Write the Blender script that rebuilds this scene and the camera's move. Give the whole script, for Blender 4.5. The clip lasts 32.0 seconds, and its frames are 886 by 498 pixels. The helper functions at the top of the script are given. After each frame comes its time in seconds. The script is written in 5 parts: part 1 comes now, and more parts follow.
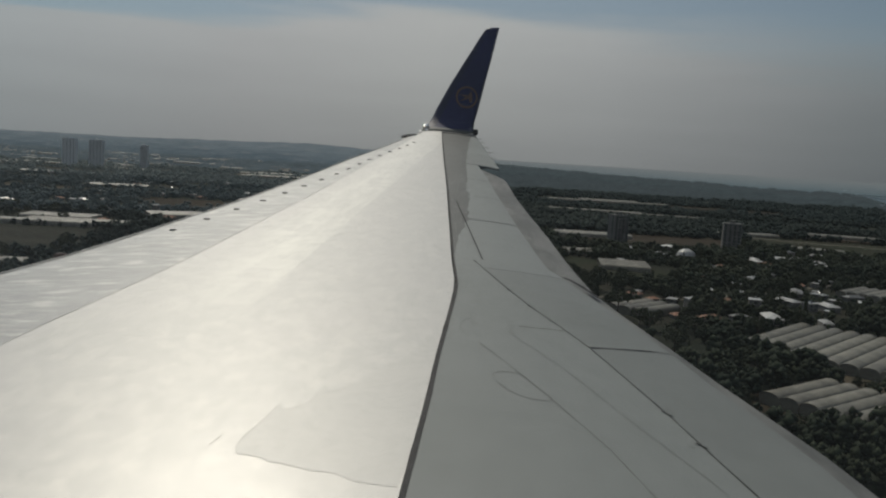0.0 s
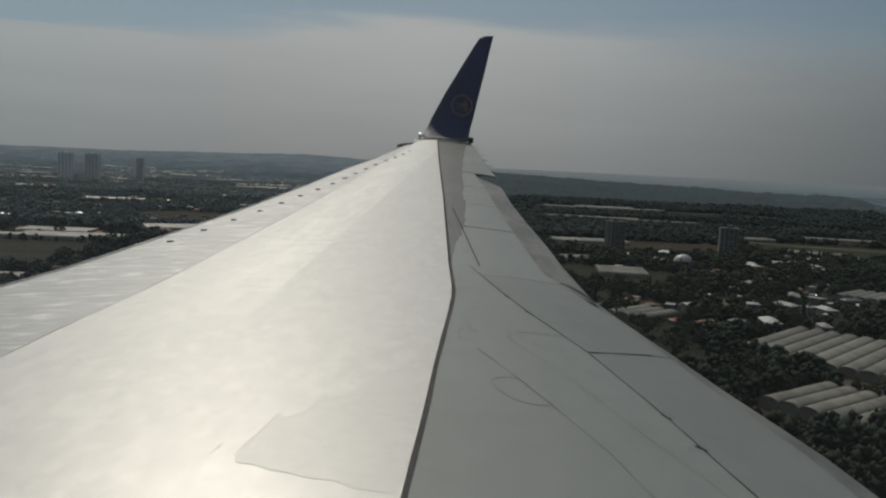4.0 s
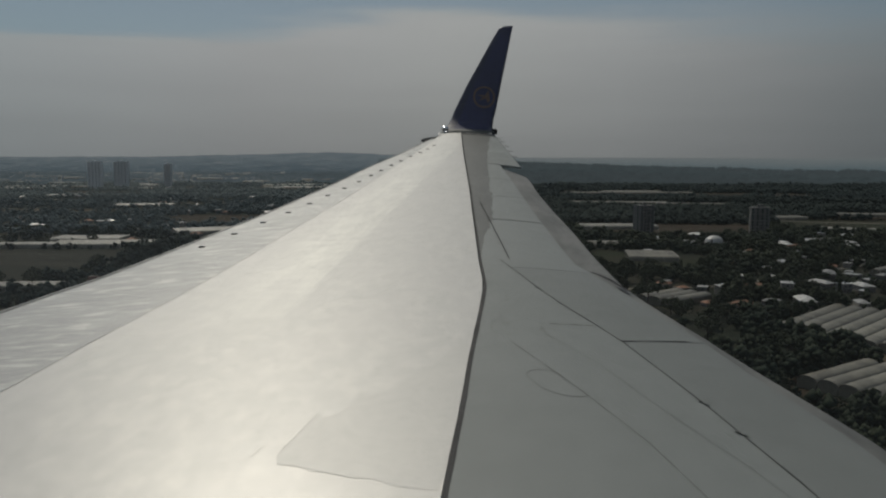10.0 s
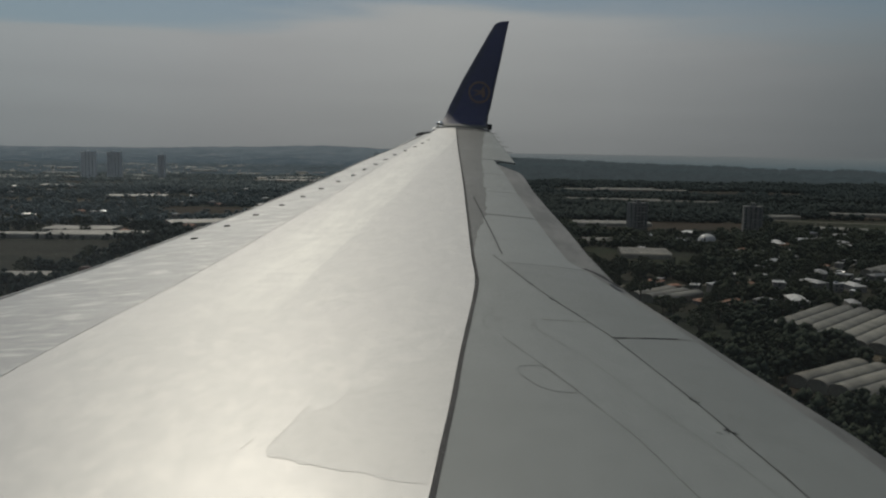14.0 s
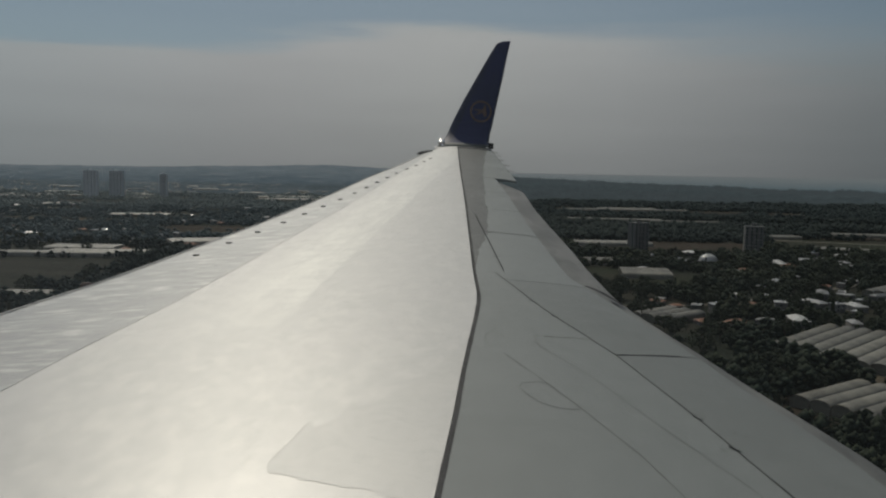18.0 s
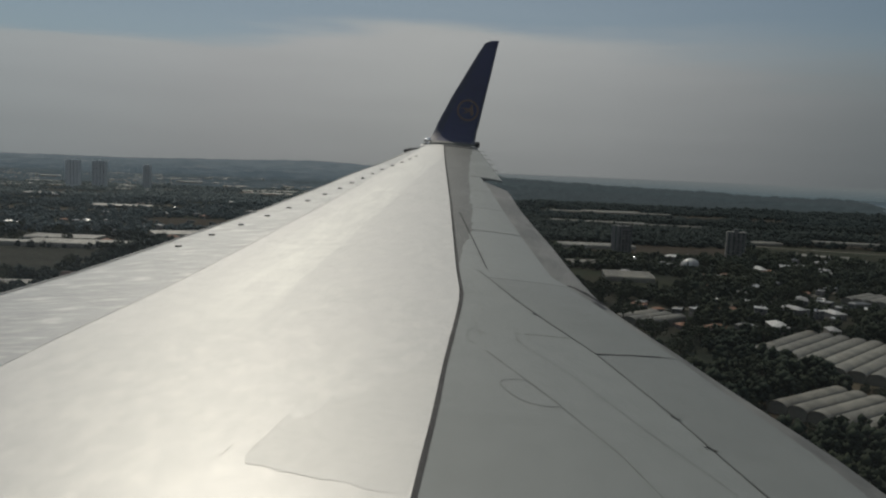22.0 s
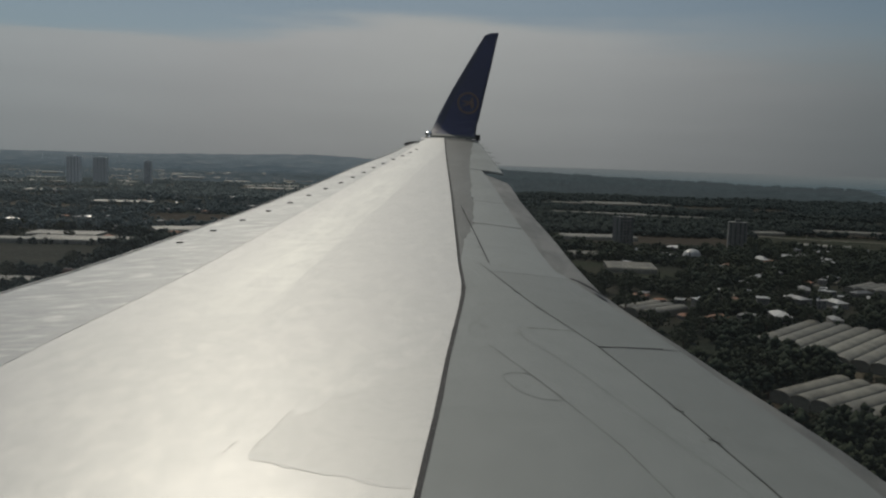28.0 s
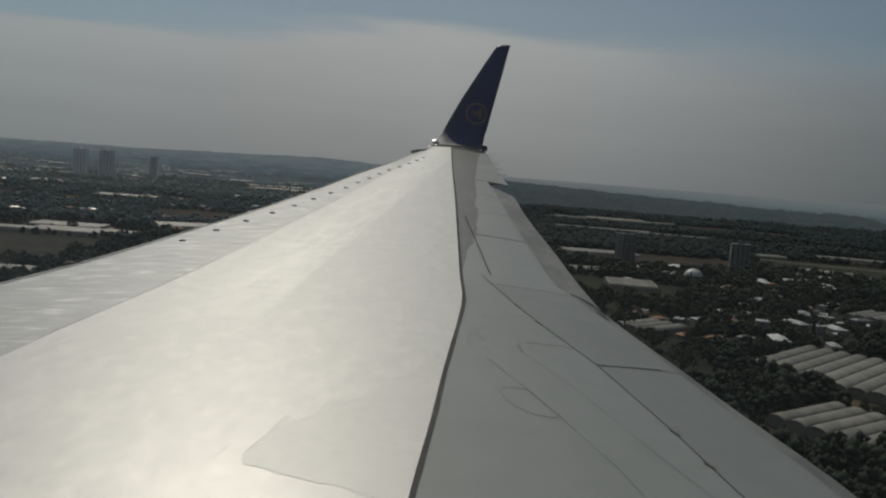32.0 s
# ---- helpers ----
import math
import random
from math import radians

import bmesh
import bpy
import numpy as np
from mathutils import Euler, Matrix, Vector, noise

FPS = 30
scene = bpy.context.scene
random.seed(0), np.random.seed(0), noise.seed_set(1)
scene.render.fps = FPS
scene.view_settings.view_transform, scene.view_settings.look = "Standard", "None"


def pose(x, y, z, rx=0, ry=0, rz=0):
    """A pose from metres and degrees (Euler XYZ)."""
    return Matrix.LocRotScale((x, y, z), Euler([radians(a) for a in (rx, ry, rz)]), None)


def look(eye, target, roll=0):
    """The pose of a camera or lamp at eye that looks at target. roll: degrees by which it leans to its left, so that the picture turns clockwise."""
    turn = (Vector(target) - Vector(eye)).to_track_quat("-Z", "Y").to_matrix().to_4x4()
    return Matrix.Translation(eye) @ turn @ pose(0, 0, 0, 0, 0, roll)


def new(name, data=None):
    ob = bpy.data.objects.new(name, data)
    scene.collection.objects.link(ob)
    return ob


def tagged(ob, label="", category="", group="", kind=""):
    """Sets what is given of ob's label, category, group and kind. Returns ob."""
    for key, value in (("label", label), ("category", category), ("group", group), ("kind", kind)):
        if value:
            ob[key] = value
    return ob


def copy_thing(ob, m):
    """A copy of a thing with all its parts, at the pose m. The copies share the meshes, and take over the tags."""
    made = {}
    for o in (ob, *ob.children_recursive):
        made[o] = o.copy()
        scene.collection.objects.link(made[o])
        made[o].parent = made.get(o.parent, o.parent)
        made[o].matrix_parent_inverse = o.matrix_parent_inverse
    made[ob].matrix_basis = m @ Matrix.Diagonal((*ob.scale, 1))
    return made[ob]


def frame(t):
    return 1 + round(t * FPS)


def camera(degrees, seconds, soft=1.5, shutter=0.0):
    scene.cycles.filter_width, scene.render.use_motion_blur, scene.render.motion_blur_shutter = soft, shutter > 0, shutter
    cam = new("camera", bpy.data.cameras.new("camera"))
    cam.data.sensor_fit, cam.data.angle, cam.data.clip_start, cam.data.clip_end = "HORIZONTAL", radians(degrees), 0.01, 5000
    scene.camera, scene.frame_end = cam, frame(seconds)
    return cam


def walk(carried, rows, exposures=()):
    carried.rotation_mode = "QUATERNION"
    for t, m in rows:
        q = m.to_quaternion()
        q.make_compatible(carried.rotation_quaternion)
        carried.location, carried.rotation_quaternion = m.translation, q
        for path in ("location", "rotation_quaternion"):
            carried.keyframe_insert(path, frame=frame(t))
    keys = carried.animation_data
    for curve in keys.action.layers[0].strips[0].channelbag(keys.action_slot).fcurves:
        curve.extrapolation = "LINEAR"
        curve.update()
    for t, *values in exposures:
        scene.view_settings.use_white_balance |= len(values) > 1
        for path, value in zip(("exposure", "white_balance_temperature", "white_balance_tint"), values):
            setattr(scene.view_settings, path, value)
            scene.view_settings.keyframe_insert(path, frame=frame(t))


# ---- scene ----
cam = camera(56.0, 32.0, soft=2.2)
PATH = [
    (0, -0, 0.013, 75.006, 83.662, -3.494, -1.117),
    (0.5, 0.007, -0.001, 74.996, 84.234, -2.908, -0.961),
    (1, 0.004, 0.008, 75.002, 84.02, -2.865, -1.594),
    (1.5, 0.004, 0.004, 75.004, 84.347, -3.511, -1.542),
    (2, -0, 0.003, 74.99, 84.687, -2.893, -1.536),
    (2.5, 0.008, 0.009, 74.998, 84.495, -3.172, -1.609),
    (3, 0.001, 0.003, 74.993, 84.811, -2.993, -1.406),
    (3.5, 0.001, 0.005, 74.994, 84.602, -2.857, -1.343),
    (5.5, 0.001, -0.012, 75.003, 83.651, -2.078, -1.413),
    (6, 0.005, -0.01, 75.006, 83.625, -2.038, -1.239),
    (6.5, -0.003, -0.017, 75.007, 82.795, -2.549, -1.358),
    (7, -0.003, -0.014, 75.006, 83.445, -1.91, -0.598),
    (7.5, -0.005, -0.011, 75.004, 82.907, -0.884, -0.398),
    (8, 0.002, -0.016, 75.013, 82.569, -0.769, -0.022),
    (8.5, -0.005, -0.012, 75.011, 82.816, -0.427, 0.194),
    (9, -0.013, -0.005, 75.01, 82.435, -0.007, 0.639),
    (9.5, 0, -0.005, 75.014, 82.835, 0.222, 0.27),
    (10, -0.007, -0.007, 75.015, 83.717, -0.061, 0.276),
    (10.5, 0.001, -0.007, 75.005, 84.32, 0.179, -0.04),
    (11, -0.005, -0.004, 75.012, 84.27, -0.723, 0.151),
    (11.5, 0, -0.005, 75.007, 84.373, -0.901, 0.294),
    (12, -0.012, -0.004, 75.007, 84.856, -0.91, 0.598),
    (12.5, -0.003, -0.006, 75.009, 84.466, -1.071, -0.012),
    (13, -0.002, -0.001, 75.014, 83.585, -0.809, 0.045),
    (13.5, 0.002, -0.004, 75.007, 83.356, -1.064, -0.098),
    (14, -0.003, -0.005, 75.013, 83.369, -0.832, -0.087),
    (14.5, -0.019, 0.001, 75, 83.887, -2.436, -0.148),
    (16.5, 0.001, 0.001, 74.996, 84.483, -0.084, 0.229),
    (17, -0.001, -0, 75.002, 85.368, 0.91, 1.146),
    (17.5, -0.001, -0.003, 74.999, 84.863, -0.212, 0.643),
    (18, -0.008, -0.002, 74.994, 84.7, -0.962, 0.002),
    (18.5, 0.006, -0.004, 75.007, 84.315, -2.082, -0.073),
    (19, 0.007, -0.006, 75.005, 84.883, -1.878, 0.418),
    (19.5, 0.008, -0, 75.018, 84.493, -1.671, 0.366),
    (20, 0.004, 0.001, 75.005, 84.403, -1.628, 0.187),
    (20.5, -0.001, 0.001, 75.003, 83.859, -2.493, -0.339),
    (21, -0.005, 0.001, 75.005, 84.079, -2.746, -0.795),
    (21.5, -0.001, -0.002, 74.998, 85.269, -1.229, -0.114),
    (22, -0.007, -0.008, 74.979, 84.64, -2.39, -0.983),
    (22.5, -0.006, -0.011, 74.991, 85.004, -1.518, -0.699),
    (23, -0.002, -0.002, 75.011, 84.842, -1.615, -0.591),
    (23.5, 0.002, -0.004, 75.006, 84.974, -1.483, -0.452),
    (24, 0.002, -0.004, 74.985, 84.213, -1.186, -0.655),
    (24.5, 0.007, -0.004, 74.987, 84.526, -0.536, -0.184),
    (25, 0.007, -0.016, 74.977, 84.9, -0.52, 0.539),
    (25.5, 0.001, -0.003, 75.001, 85.018, -1.901, 0.408),
    (26, 0.001, 0.008, 75, 83.964, -1.905, -0.139),
    (26.5, -0.007, 0.007, 74.993, 84.66, -0.839, 0.598),
    (28.5, -0.007, -0.004, 74.986, 84.057, -2.023, -1.201),
    (29, -0.002, -0, 74.987, 84.254, -1.767, -0.982),
    (29.5, 0.003, -0.008, 74.995, 84.145, -1.864, -0.749),
    (30, 0.004, 0, 75, 83.768, -2.706, -1.097),
    (30.5, 0.01, -0.004, 75.005, 84.054, -3.167, -1.08),
    (31, 0.005, -0.001, 75.005, 84.553, -3.906, -1.006),
    (31.5, 0.002, 0.008, 75.005, 83.868, -4.412, -0.91),
    (32, -0.013, 0.008, 74.999, 84.705, -4.422, -0.544),
]

walk(cam, [(t, pose(x, y, z, a, b, c)) for t, x, y, z, a, b, c in PATH], exposures=[(t, e, 6500, 10) for t, e in ((0, -0.14), (3, -0.18), (6, -0.17), (7, -0.22), (8, -0.28), (9, -0.38), (10, -0.38), (11, -0.42), (14, -0.35), (17, -0.31), (20, -0.40), (21, -0.31), (22, -0.22), (24, -0.22), (25, -0.32), (26, -0.44), (27.5, -0.34), (29, -0.26), (30, -0.23), (31, -0.31), (32, -0.32))])

# ---- world, sun ----
EYE = 75.0                                   # height of the cabin window over the plain
SUN_AZ, SUN_EL = radians(-18.5), radians(49.0)   # west of the view axis, behind the high haze
world = bpy.data.worlds.new("hazy_sky")
scene.world = world
world.use_nodes = True


def build_sky(w):
    nt = w.node_tree
    nt.nodes.clear()
    N, L = nt.nodes.new, nt.links.new
    out = N("ShaderNodeOutputWorld")
    sky = N("ShaderNodeTexSky")
    sky.sky_type, sky.sun_disc = "NISHITA", False
    sky.sun_elevation, sky.sun_rotation = SUN_EL, SUN_AZ
    sky.altitude, sky.air_density, sky.dust_density, sky.ozone_density = 80, 1.0, 0.0, 1.5
    clear = N("ShaderNodeBackground")
    clear.inputs["Strength"].default_value = 0.042
    thin = N("ShaderNodeVectorMath")
    thin.operation = "MULTIPLY"              # thin moist haze greens the blue a little
    thin.inputs[1].default_value = (1.03, 1.06, 0.99)
    L(sky.outputs["Color"], thin.inputs[0])
    L(thin.outputs[0], clear.inputs["Color"])
    geo = N("ShaderNodeTexCoord")
    sep = N("ShaderNodeSeparateXYZ")
    L(geo.outputs["Generated"], sep.inputs[0])
    # cirrus: noise stretched along the horizon
    mp = N("ShaderNodeMapping")
    mp.inputs["Scale"].default_value = (1.2, 1.2, 13.0)
    mp.inputs["Rotation"].default_value = (0.0, radians(-4), 0.0)
    L(geo.outputs["Generated"], mp.inputs["Vector"])
    n1 = N("ShaderNodeTexNoise")
    n1.inputs["Scale"].default_value, n1.inputs["Detail"].default_value = 2.2, 6.0
    L(mp.outputs[0], n1.inputs["Vector"])
    edge = N("ShaderNodeMath")
    edge.operation = "MULTIPLY_ADD"          # height of the veil's edge wanders
    L(n1.outputs["Fac"], edge.inputs[0])
    edge.inputs[1].default_value = 0.09
    L(sep.outputs["Z"], edge.inputs[2])
    lean = N("ShaderNodeMath")
    lean.operation = "MULTIPLY_ADD"
    arch = N("ShaderNodeMath")
    arch.operation = "SUBTRACT"
    arch.inputs[1].default_value = 0.05
    L(sep.outputs["X"], arch.inputs[0])
    bend = N("ShaderNodeMath")
    bend.operation = "MAXIMUM"               # steeper on the far side, flatter towards the sun
    flat = N("ShaderNodeMath")
    flat.operation = "MULTIPLY"
    flat.inputs[1].default_value = -0.55
    L(arch.outputs[0], flat.inputs[0])
    L(arch.outputs[0], bend.inputs[0])
    L(flat.outputs[0], bend.inputs[1])
    L(bend.outputs[0], lean.inputs[0])
    lean.inputs[1].default_value = 0.13
    L(edge.outputs[0], lean.inputs[2])
    veil = N("ShaderNodeMapRange")
    veil.interpolation_type = "SMOOTHSTEP"
    L(lean.outputs[0], veil.inputs["Value"])
    for k, v in zip(("From Min", "From Max", "To Min", "To Max"), (0.190, 0.216, 0.99, 0.34)):
        veil.inputs[k].default_value = v
    wide = N("ShaderNodeMapRange")           # the edge is crisp ahead and dissolves to the side
    L(sep.outputs["X"], wide.inputs["Value"])
    for k, v in zip(("From Min", "From Max", "To Min", "To Max"), (0.05, 0.45, 0.212, 0.275)):
        wide.inputs[k].default_value = v
    L(wide.outputs[0], veil.inputs["From Max"])
    # the veil's own light: dull near the ground, palest above
    ramp = N("ShaderNodeValToRGB")
    L(sep.outputs["Z"], ramp.inputs["Fac"])
    e = ramp.color_ramp.elements
    e[0].position, e[0].color = 0.0, (0.248, 0.258, 0.260, 1)
    e[1].position, e[1].color = 1.0, (0.50, 0.54, 0.58, 1)
    for p, c in ((0.05, (0.307, 0.316, 0.315)), (0.10, (0.360, 0.369, 0.368)), (0.15, (0.418, 0.428, 0.427)), (0.27, (0.46, 0.49, 0.50)), (0.5, (0.62, 0.65, 0.66))):
        el = e.new(p)
        el.color = (*c, 1)
    n2 = N("ShaderNodeTexNoise")
    n2.inputs["Scale"].default_value, n2.inputs["Detail"].default_value = 3.5, 5.0
    L(mp.outputs[0], n2.inputs["Vector"])
    mr = N("ShaderNodeMapRange")
    L(n2.outputs["Fac"], mr.inputs["Value"])
    for k, v in zip(("From Min", "From Max", "To Min", "To Max"), (0.3, 0.7, 0.97, 1.03)):
        mr.inputs[k].default_value = v
    along = N("ShaderNodeMapRange")          # the veil is paler towards the sun
    L(sep.outputs["X"], along.inputs["Value"])
    along.inputs["From Min"].default_value, along.inputs["From Max"].default_value = -0.5, 0.5
    side = N("ShaderNodeValToRGB")
    L(along.outputs[0], side.inputs["Fac"])
    se = side.color_ramp.elements
    se[0].position, se[0].color = 0.0, (0.93, 0.98, 1.0, 1)
    se[1].position, se[1].color = 1.0, (0.50, 0.54, 0.56, 1)
    for p, c in ((0.28, (1.0, 1.0, 1.0)), (0.5, (1.03, 1.03, 1.01)), (0.7, (0.91, 0.92, 0.92)), (0.85, (0.72, 0.74, 0.75))):
        el = se.new(p)
        el.color = (*c, 1)
    tint = N("ShaderNodeVectorMath")
    tint.operation = "MULTIPLY"
    L(ramp.outputs[0], tint.inputs[0])
    L(side.outputs[0], tint.inputs[1])
    mul = N("ShaderNodeVectorMath")
    mul.operation = "SCALE"
    L(tint.outputs[0], mul.inputs[0])
    L(mr.outputs[0], mul.inputs["Scale"])
    haze = N("ShaderNodeBackground")
    L(mul.outputs[0], haze.inputs["Color"])
    mix = N("ShaderNodeMixShader")
    L(veil.outputs[0], mix.inputs[0])
    L(clear.outputs[0], mix.inputs[1])
    L(haze.outputs[0], mix.inputs[2])
    L(mix.outputs[0], out.inputs["Surface"])


build_sky(world)
sun = new("sun", bpy.data.lights.new("sun", "SUN"))
sun.data.energy, sun.data.angle, sun.data.color = 2.35, radians(0.6), (0.985, 0.925, 0.79)
sun.matrix_world = look((0, 0, 400), (-math.sin(SUN_AZ) * math.cos(SUN_EL) * 100, -math.cos(SUN_AZ) * math.cos(SUN_EL) * 100, 400 - math.sin(SUN_EL) * 100))


# ---- materials ----
def material(name, color, rough=0.6, metal=0.0, var=0.15, scale=1.0, fine=None, bump=0.0, second=None, spread=None, stretch=(1, 1, 1), spec=0.5, island=0.0, rough_var=0.0, coat=0.0, worn=None):
    """A surface with colour and gloss that vary at two scales; second: a colour of its stains and patches."""
    m = bpy.data.materials.new(name)
    m.use_nodes = True
    nt = m.node_tree
    N, L = nt.nodes.new, nt.links.new
    b = nt.nodes["Principled BSDF"]
    b.inputs["Roughness"].default_value, b.inputs["Metallic"].default_value = rough, metal
    b.inputs["Specular IOR Level"].default_value = spec
    b.inputs["Coat Weight"].default_value = coat
    tc = N("ShaderNodeTexCoord")
    mp = N("ShaderNodeMapping")
    mp.inputs["Scale"].default_value = stretch
    L(tc.outputs["Object"], mp.inputs["Vector"])
    big, small = N("ShaderNodeTexNoise"), N("ShaderNodeTexNoise")
    big.inputs["Scale"].default_value, big.inputs["Detail"].default_value = scale, 5
    small.inputs["Scale"].default_value, small.inputs["Detail"].default_value = fine or scale * 9, 4
    L(mp.outputs[0], big.inputs["Vector"])
    L(mp.outputs[0], small.inputs["Vector"])
    base = N("ShaderNodeMix")
    base.data_type = "RGBA"
    lo, hi = spread or (0.42, 0.62)
    st = N("ShaderNodeMapRange")
    L(big.outputs["Fac"], st.inputs["Value"])
    st.inputs["From Min"].default_value, st.inputs["From Max"].default_value = lo, hi
    L(st.outputs[0], base.inputs[0])
    sc = second or tuple(c * (1 - var) for c in color)
    base.inputs[6].default_value, base.inputs[7].default_value = (*color, 1), (*sc, 1)
    gr = N("ShaderNodeMapRange")
    L(small.outputs["Fac"], gr.inputs["Value"])
    for k, v in zip(("From Min", "From Max", "To Min", "To Max"), (0.3, 0.7, 1 - var, 1 + var * 0.6)):
        gr.inputs[k].default_value = v
    mul = N("ShaderNodeVectorMath")
    mul.operation = "SCALE"
    L(base.outputs[2], mul.inputs[0])
    L(gr.outputs[0], mul.inputs["Scale"])
    last = mul.outputs[0]
    if island:
        src = N("ShaderNodeNewGeometry").outputs["Random Per Island"]
        ob = N("ShaderNodeObjectInfo").outputs["Random"]
        add = N("ShaderNodeMath")
        L(src, add.inputs[0])
        L(ob, add.inputs[1])
        wrap = N("ShaderNodeMath")
        wrap.operation = "FRACT"
        L(add.outputs[0], wrap.inputs[0])
        ir = N("ShaderNodeMapRange")
        L(wrap.outputs[0], ir.inputs["Value"])
        ir.inputs["To Min"].default_value, ir.inputs["To Max"].default_value = 1 - island, 1 + island
        m2 = N("ShaderNodeVectorMath")
        m2.operation = "SCALE"
        L(last, m2.inputs[0])
        L(ir.outputs[0], m2.inputs["Scale"])
        last = m2.outputs[0]
    if worn:                                 # scuffed, brighter streaks: colour, scale, stretch, threshold
        wc, ws, wst, w0, w1 = worn
        wm, wn, wr, wx = N("ShaderNodeMapping"), N("ShaderNodeTexNoise"), N("ShaderNodeMapRange"), N("ShaderNodeMix")
        wm.inputs["Scale"].default_value = wst
        L(tc.outputs["Object"], wm.inputs["Vector"])
        L(wm.outputs[0], wn.inputs["Vector"])
        wn.inputs["Scale"].default_value, wn.inputs["Detail"].default_value, wn.inputs["Roughness"].default_value = ws, 7, 0.62
        L(wn.outputs["Fac"], wr.inputs["Value"])
        wr.inputs["From Min"].default_value, wr.inputs["From Max"].default_value = w0, w1
        wx.data_type = "RGBA"
        L(wr.outputs[0], wx.inputs[0])
        L(last, wx.inputs[6])
        wx.inputs[7].default_value = (*wc, 1)
        last = wx.outputs[2]
    L(last, b.inputs["Base Color"])
    if rough_var:
        rr = N("ShaderNodeMapRange")
        L(big.outputs["Fac"], rr.inputs["Value"])
        for k, v in zip(("From Min", "From Max", "To Min", "To Max"), (0.3, 0.7, rough - rough_var, rough + rough_var)):
            rr.inputs[k].default_value = v
        L(rr.outputs[0], b.inputs["Roughness"])
    if bump:
        bp = N("ShaderNodeBump")
        bp.inputs["Strength"].default_value, bp.inputs["Distance"].default_value = bump, 0.02
        L(small.outputs["Fac"], bp.inputs["Height"])
        L(bp.outputs[0], b.inputs["Normal"])
    return m


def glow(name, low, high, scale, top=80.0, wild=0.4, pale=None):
    """Far land or sea, its kilometres of lit haze painted as emission, paler towards its top."""
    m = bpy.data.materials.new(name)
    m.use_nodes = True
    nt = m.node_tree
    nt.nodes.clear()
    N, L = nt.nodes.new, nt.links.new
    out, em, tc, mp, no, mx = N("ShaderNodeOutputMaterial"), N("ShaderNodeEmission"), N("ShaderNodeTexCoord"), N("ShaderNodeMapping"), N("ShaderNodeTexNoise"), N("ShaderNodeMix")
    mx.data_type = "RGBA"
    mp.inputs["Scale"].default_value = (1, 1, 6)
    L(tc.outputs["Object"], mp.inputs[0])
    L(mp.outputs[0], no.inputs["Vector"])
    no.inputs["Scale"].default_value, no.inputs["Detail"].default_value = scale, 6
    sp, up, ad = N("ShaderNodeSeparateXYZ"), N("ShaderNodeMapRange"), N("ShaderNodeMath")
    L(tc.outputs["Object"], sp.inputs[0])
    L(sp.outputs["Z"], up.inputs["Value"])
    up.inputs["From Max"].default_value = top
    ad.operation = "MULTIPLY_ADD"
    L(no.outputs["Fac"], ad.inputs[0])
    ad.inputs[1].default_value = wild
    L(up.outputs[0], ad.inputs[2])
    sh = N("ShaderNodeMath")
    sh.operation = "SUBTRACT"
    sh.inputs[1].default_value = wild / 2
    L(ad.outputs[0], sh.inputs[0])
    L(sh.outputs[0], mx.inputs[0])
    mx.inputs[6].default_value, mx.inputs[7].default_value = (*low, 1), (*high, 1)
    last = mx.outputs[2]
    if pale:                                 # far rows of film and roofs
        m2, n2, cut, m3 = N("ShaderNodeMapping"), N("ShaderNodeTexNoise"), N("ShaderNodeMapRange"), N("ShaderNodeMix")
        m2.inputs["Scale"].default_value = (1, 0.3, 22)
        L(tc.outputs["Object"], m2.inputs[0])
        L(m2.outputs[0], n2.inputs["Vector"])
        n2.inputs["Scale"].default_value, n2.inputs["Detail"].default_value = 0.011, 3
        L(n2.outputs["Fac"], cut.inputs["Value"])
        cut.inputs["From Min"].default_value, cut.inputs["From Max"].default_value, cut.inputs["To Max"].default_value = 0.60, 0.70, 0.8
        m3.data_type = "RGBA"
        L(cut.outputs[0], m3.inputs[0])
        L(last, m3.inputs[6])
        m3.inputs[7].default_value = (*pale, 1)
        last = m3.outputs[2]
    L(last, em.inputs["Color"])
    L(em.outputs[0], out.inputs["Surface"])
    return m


SILVER = material("silver_wing_coating", (0.450, 0.442, 0.430), 0.472, 0.32, 0.05, 1.3, 10.0, 0.04, second=(0.435, 0.430, 0.418), spread=(0.42, 0.58), stretch=(1.3, 0.7, 1), rough_var=0.012, worn=((0.486, 0.478, 0.459), 7.0, (1.3, 0.8, 1), 0.48, 0.68))
SILVER_SLAT = material("silver_slat_metal", (0.320, 0.322, 0.320), 0.49, 0.33, 0.08, 1.4, 9.0, 0.20, second=(0.294, 0.297, 0.296), stretch=(0.9, 1.6, 1), rough_var=0.025, worn=((0.490, 0.487, 0.470), 3.6, (1.0, 4.2, 1), 0.52, 0.66))
GREY_PAINT = material("grey_wing_paint", (0.208, 0.221, 0.213), 0.55, 0.0, 0.05, 0.6, 6.0, 0.01, second=(0.190, 0.204, 0.196), rough_var=0.05, spec=0.3)
GREY_REAR = material("grey_flap_top_paint", (0.182, 0.193, 0.185), 0.55, 0.0, 0.05, 0.6, 6.0, 0.01, second=(0.166, 0.177, 0.170), rough_var=0.05, spec=0.3)
GREY_FLAP = material("grey_flap_paint", (0.172, 0.170, 0.160), 0.55, 0.0, 0.12, 1.8, 9.0, 0.01, second=(0.108, 0.108, 0.102), spread=(0.40, 0.60), stretch=(2.2, 0.8, 1), spec=0.3)
GREY_BARE = material("dull_bare_grey_skin", (0.098, 0.102, 0.097), 0.55, 0.1, 0.15, 0.8, 5.0, 0.02, spec=0.3)
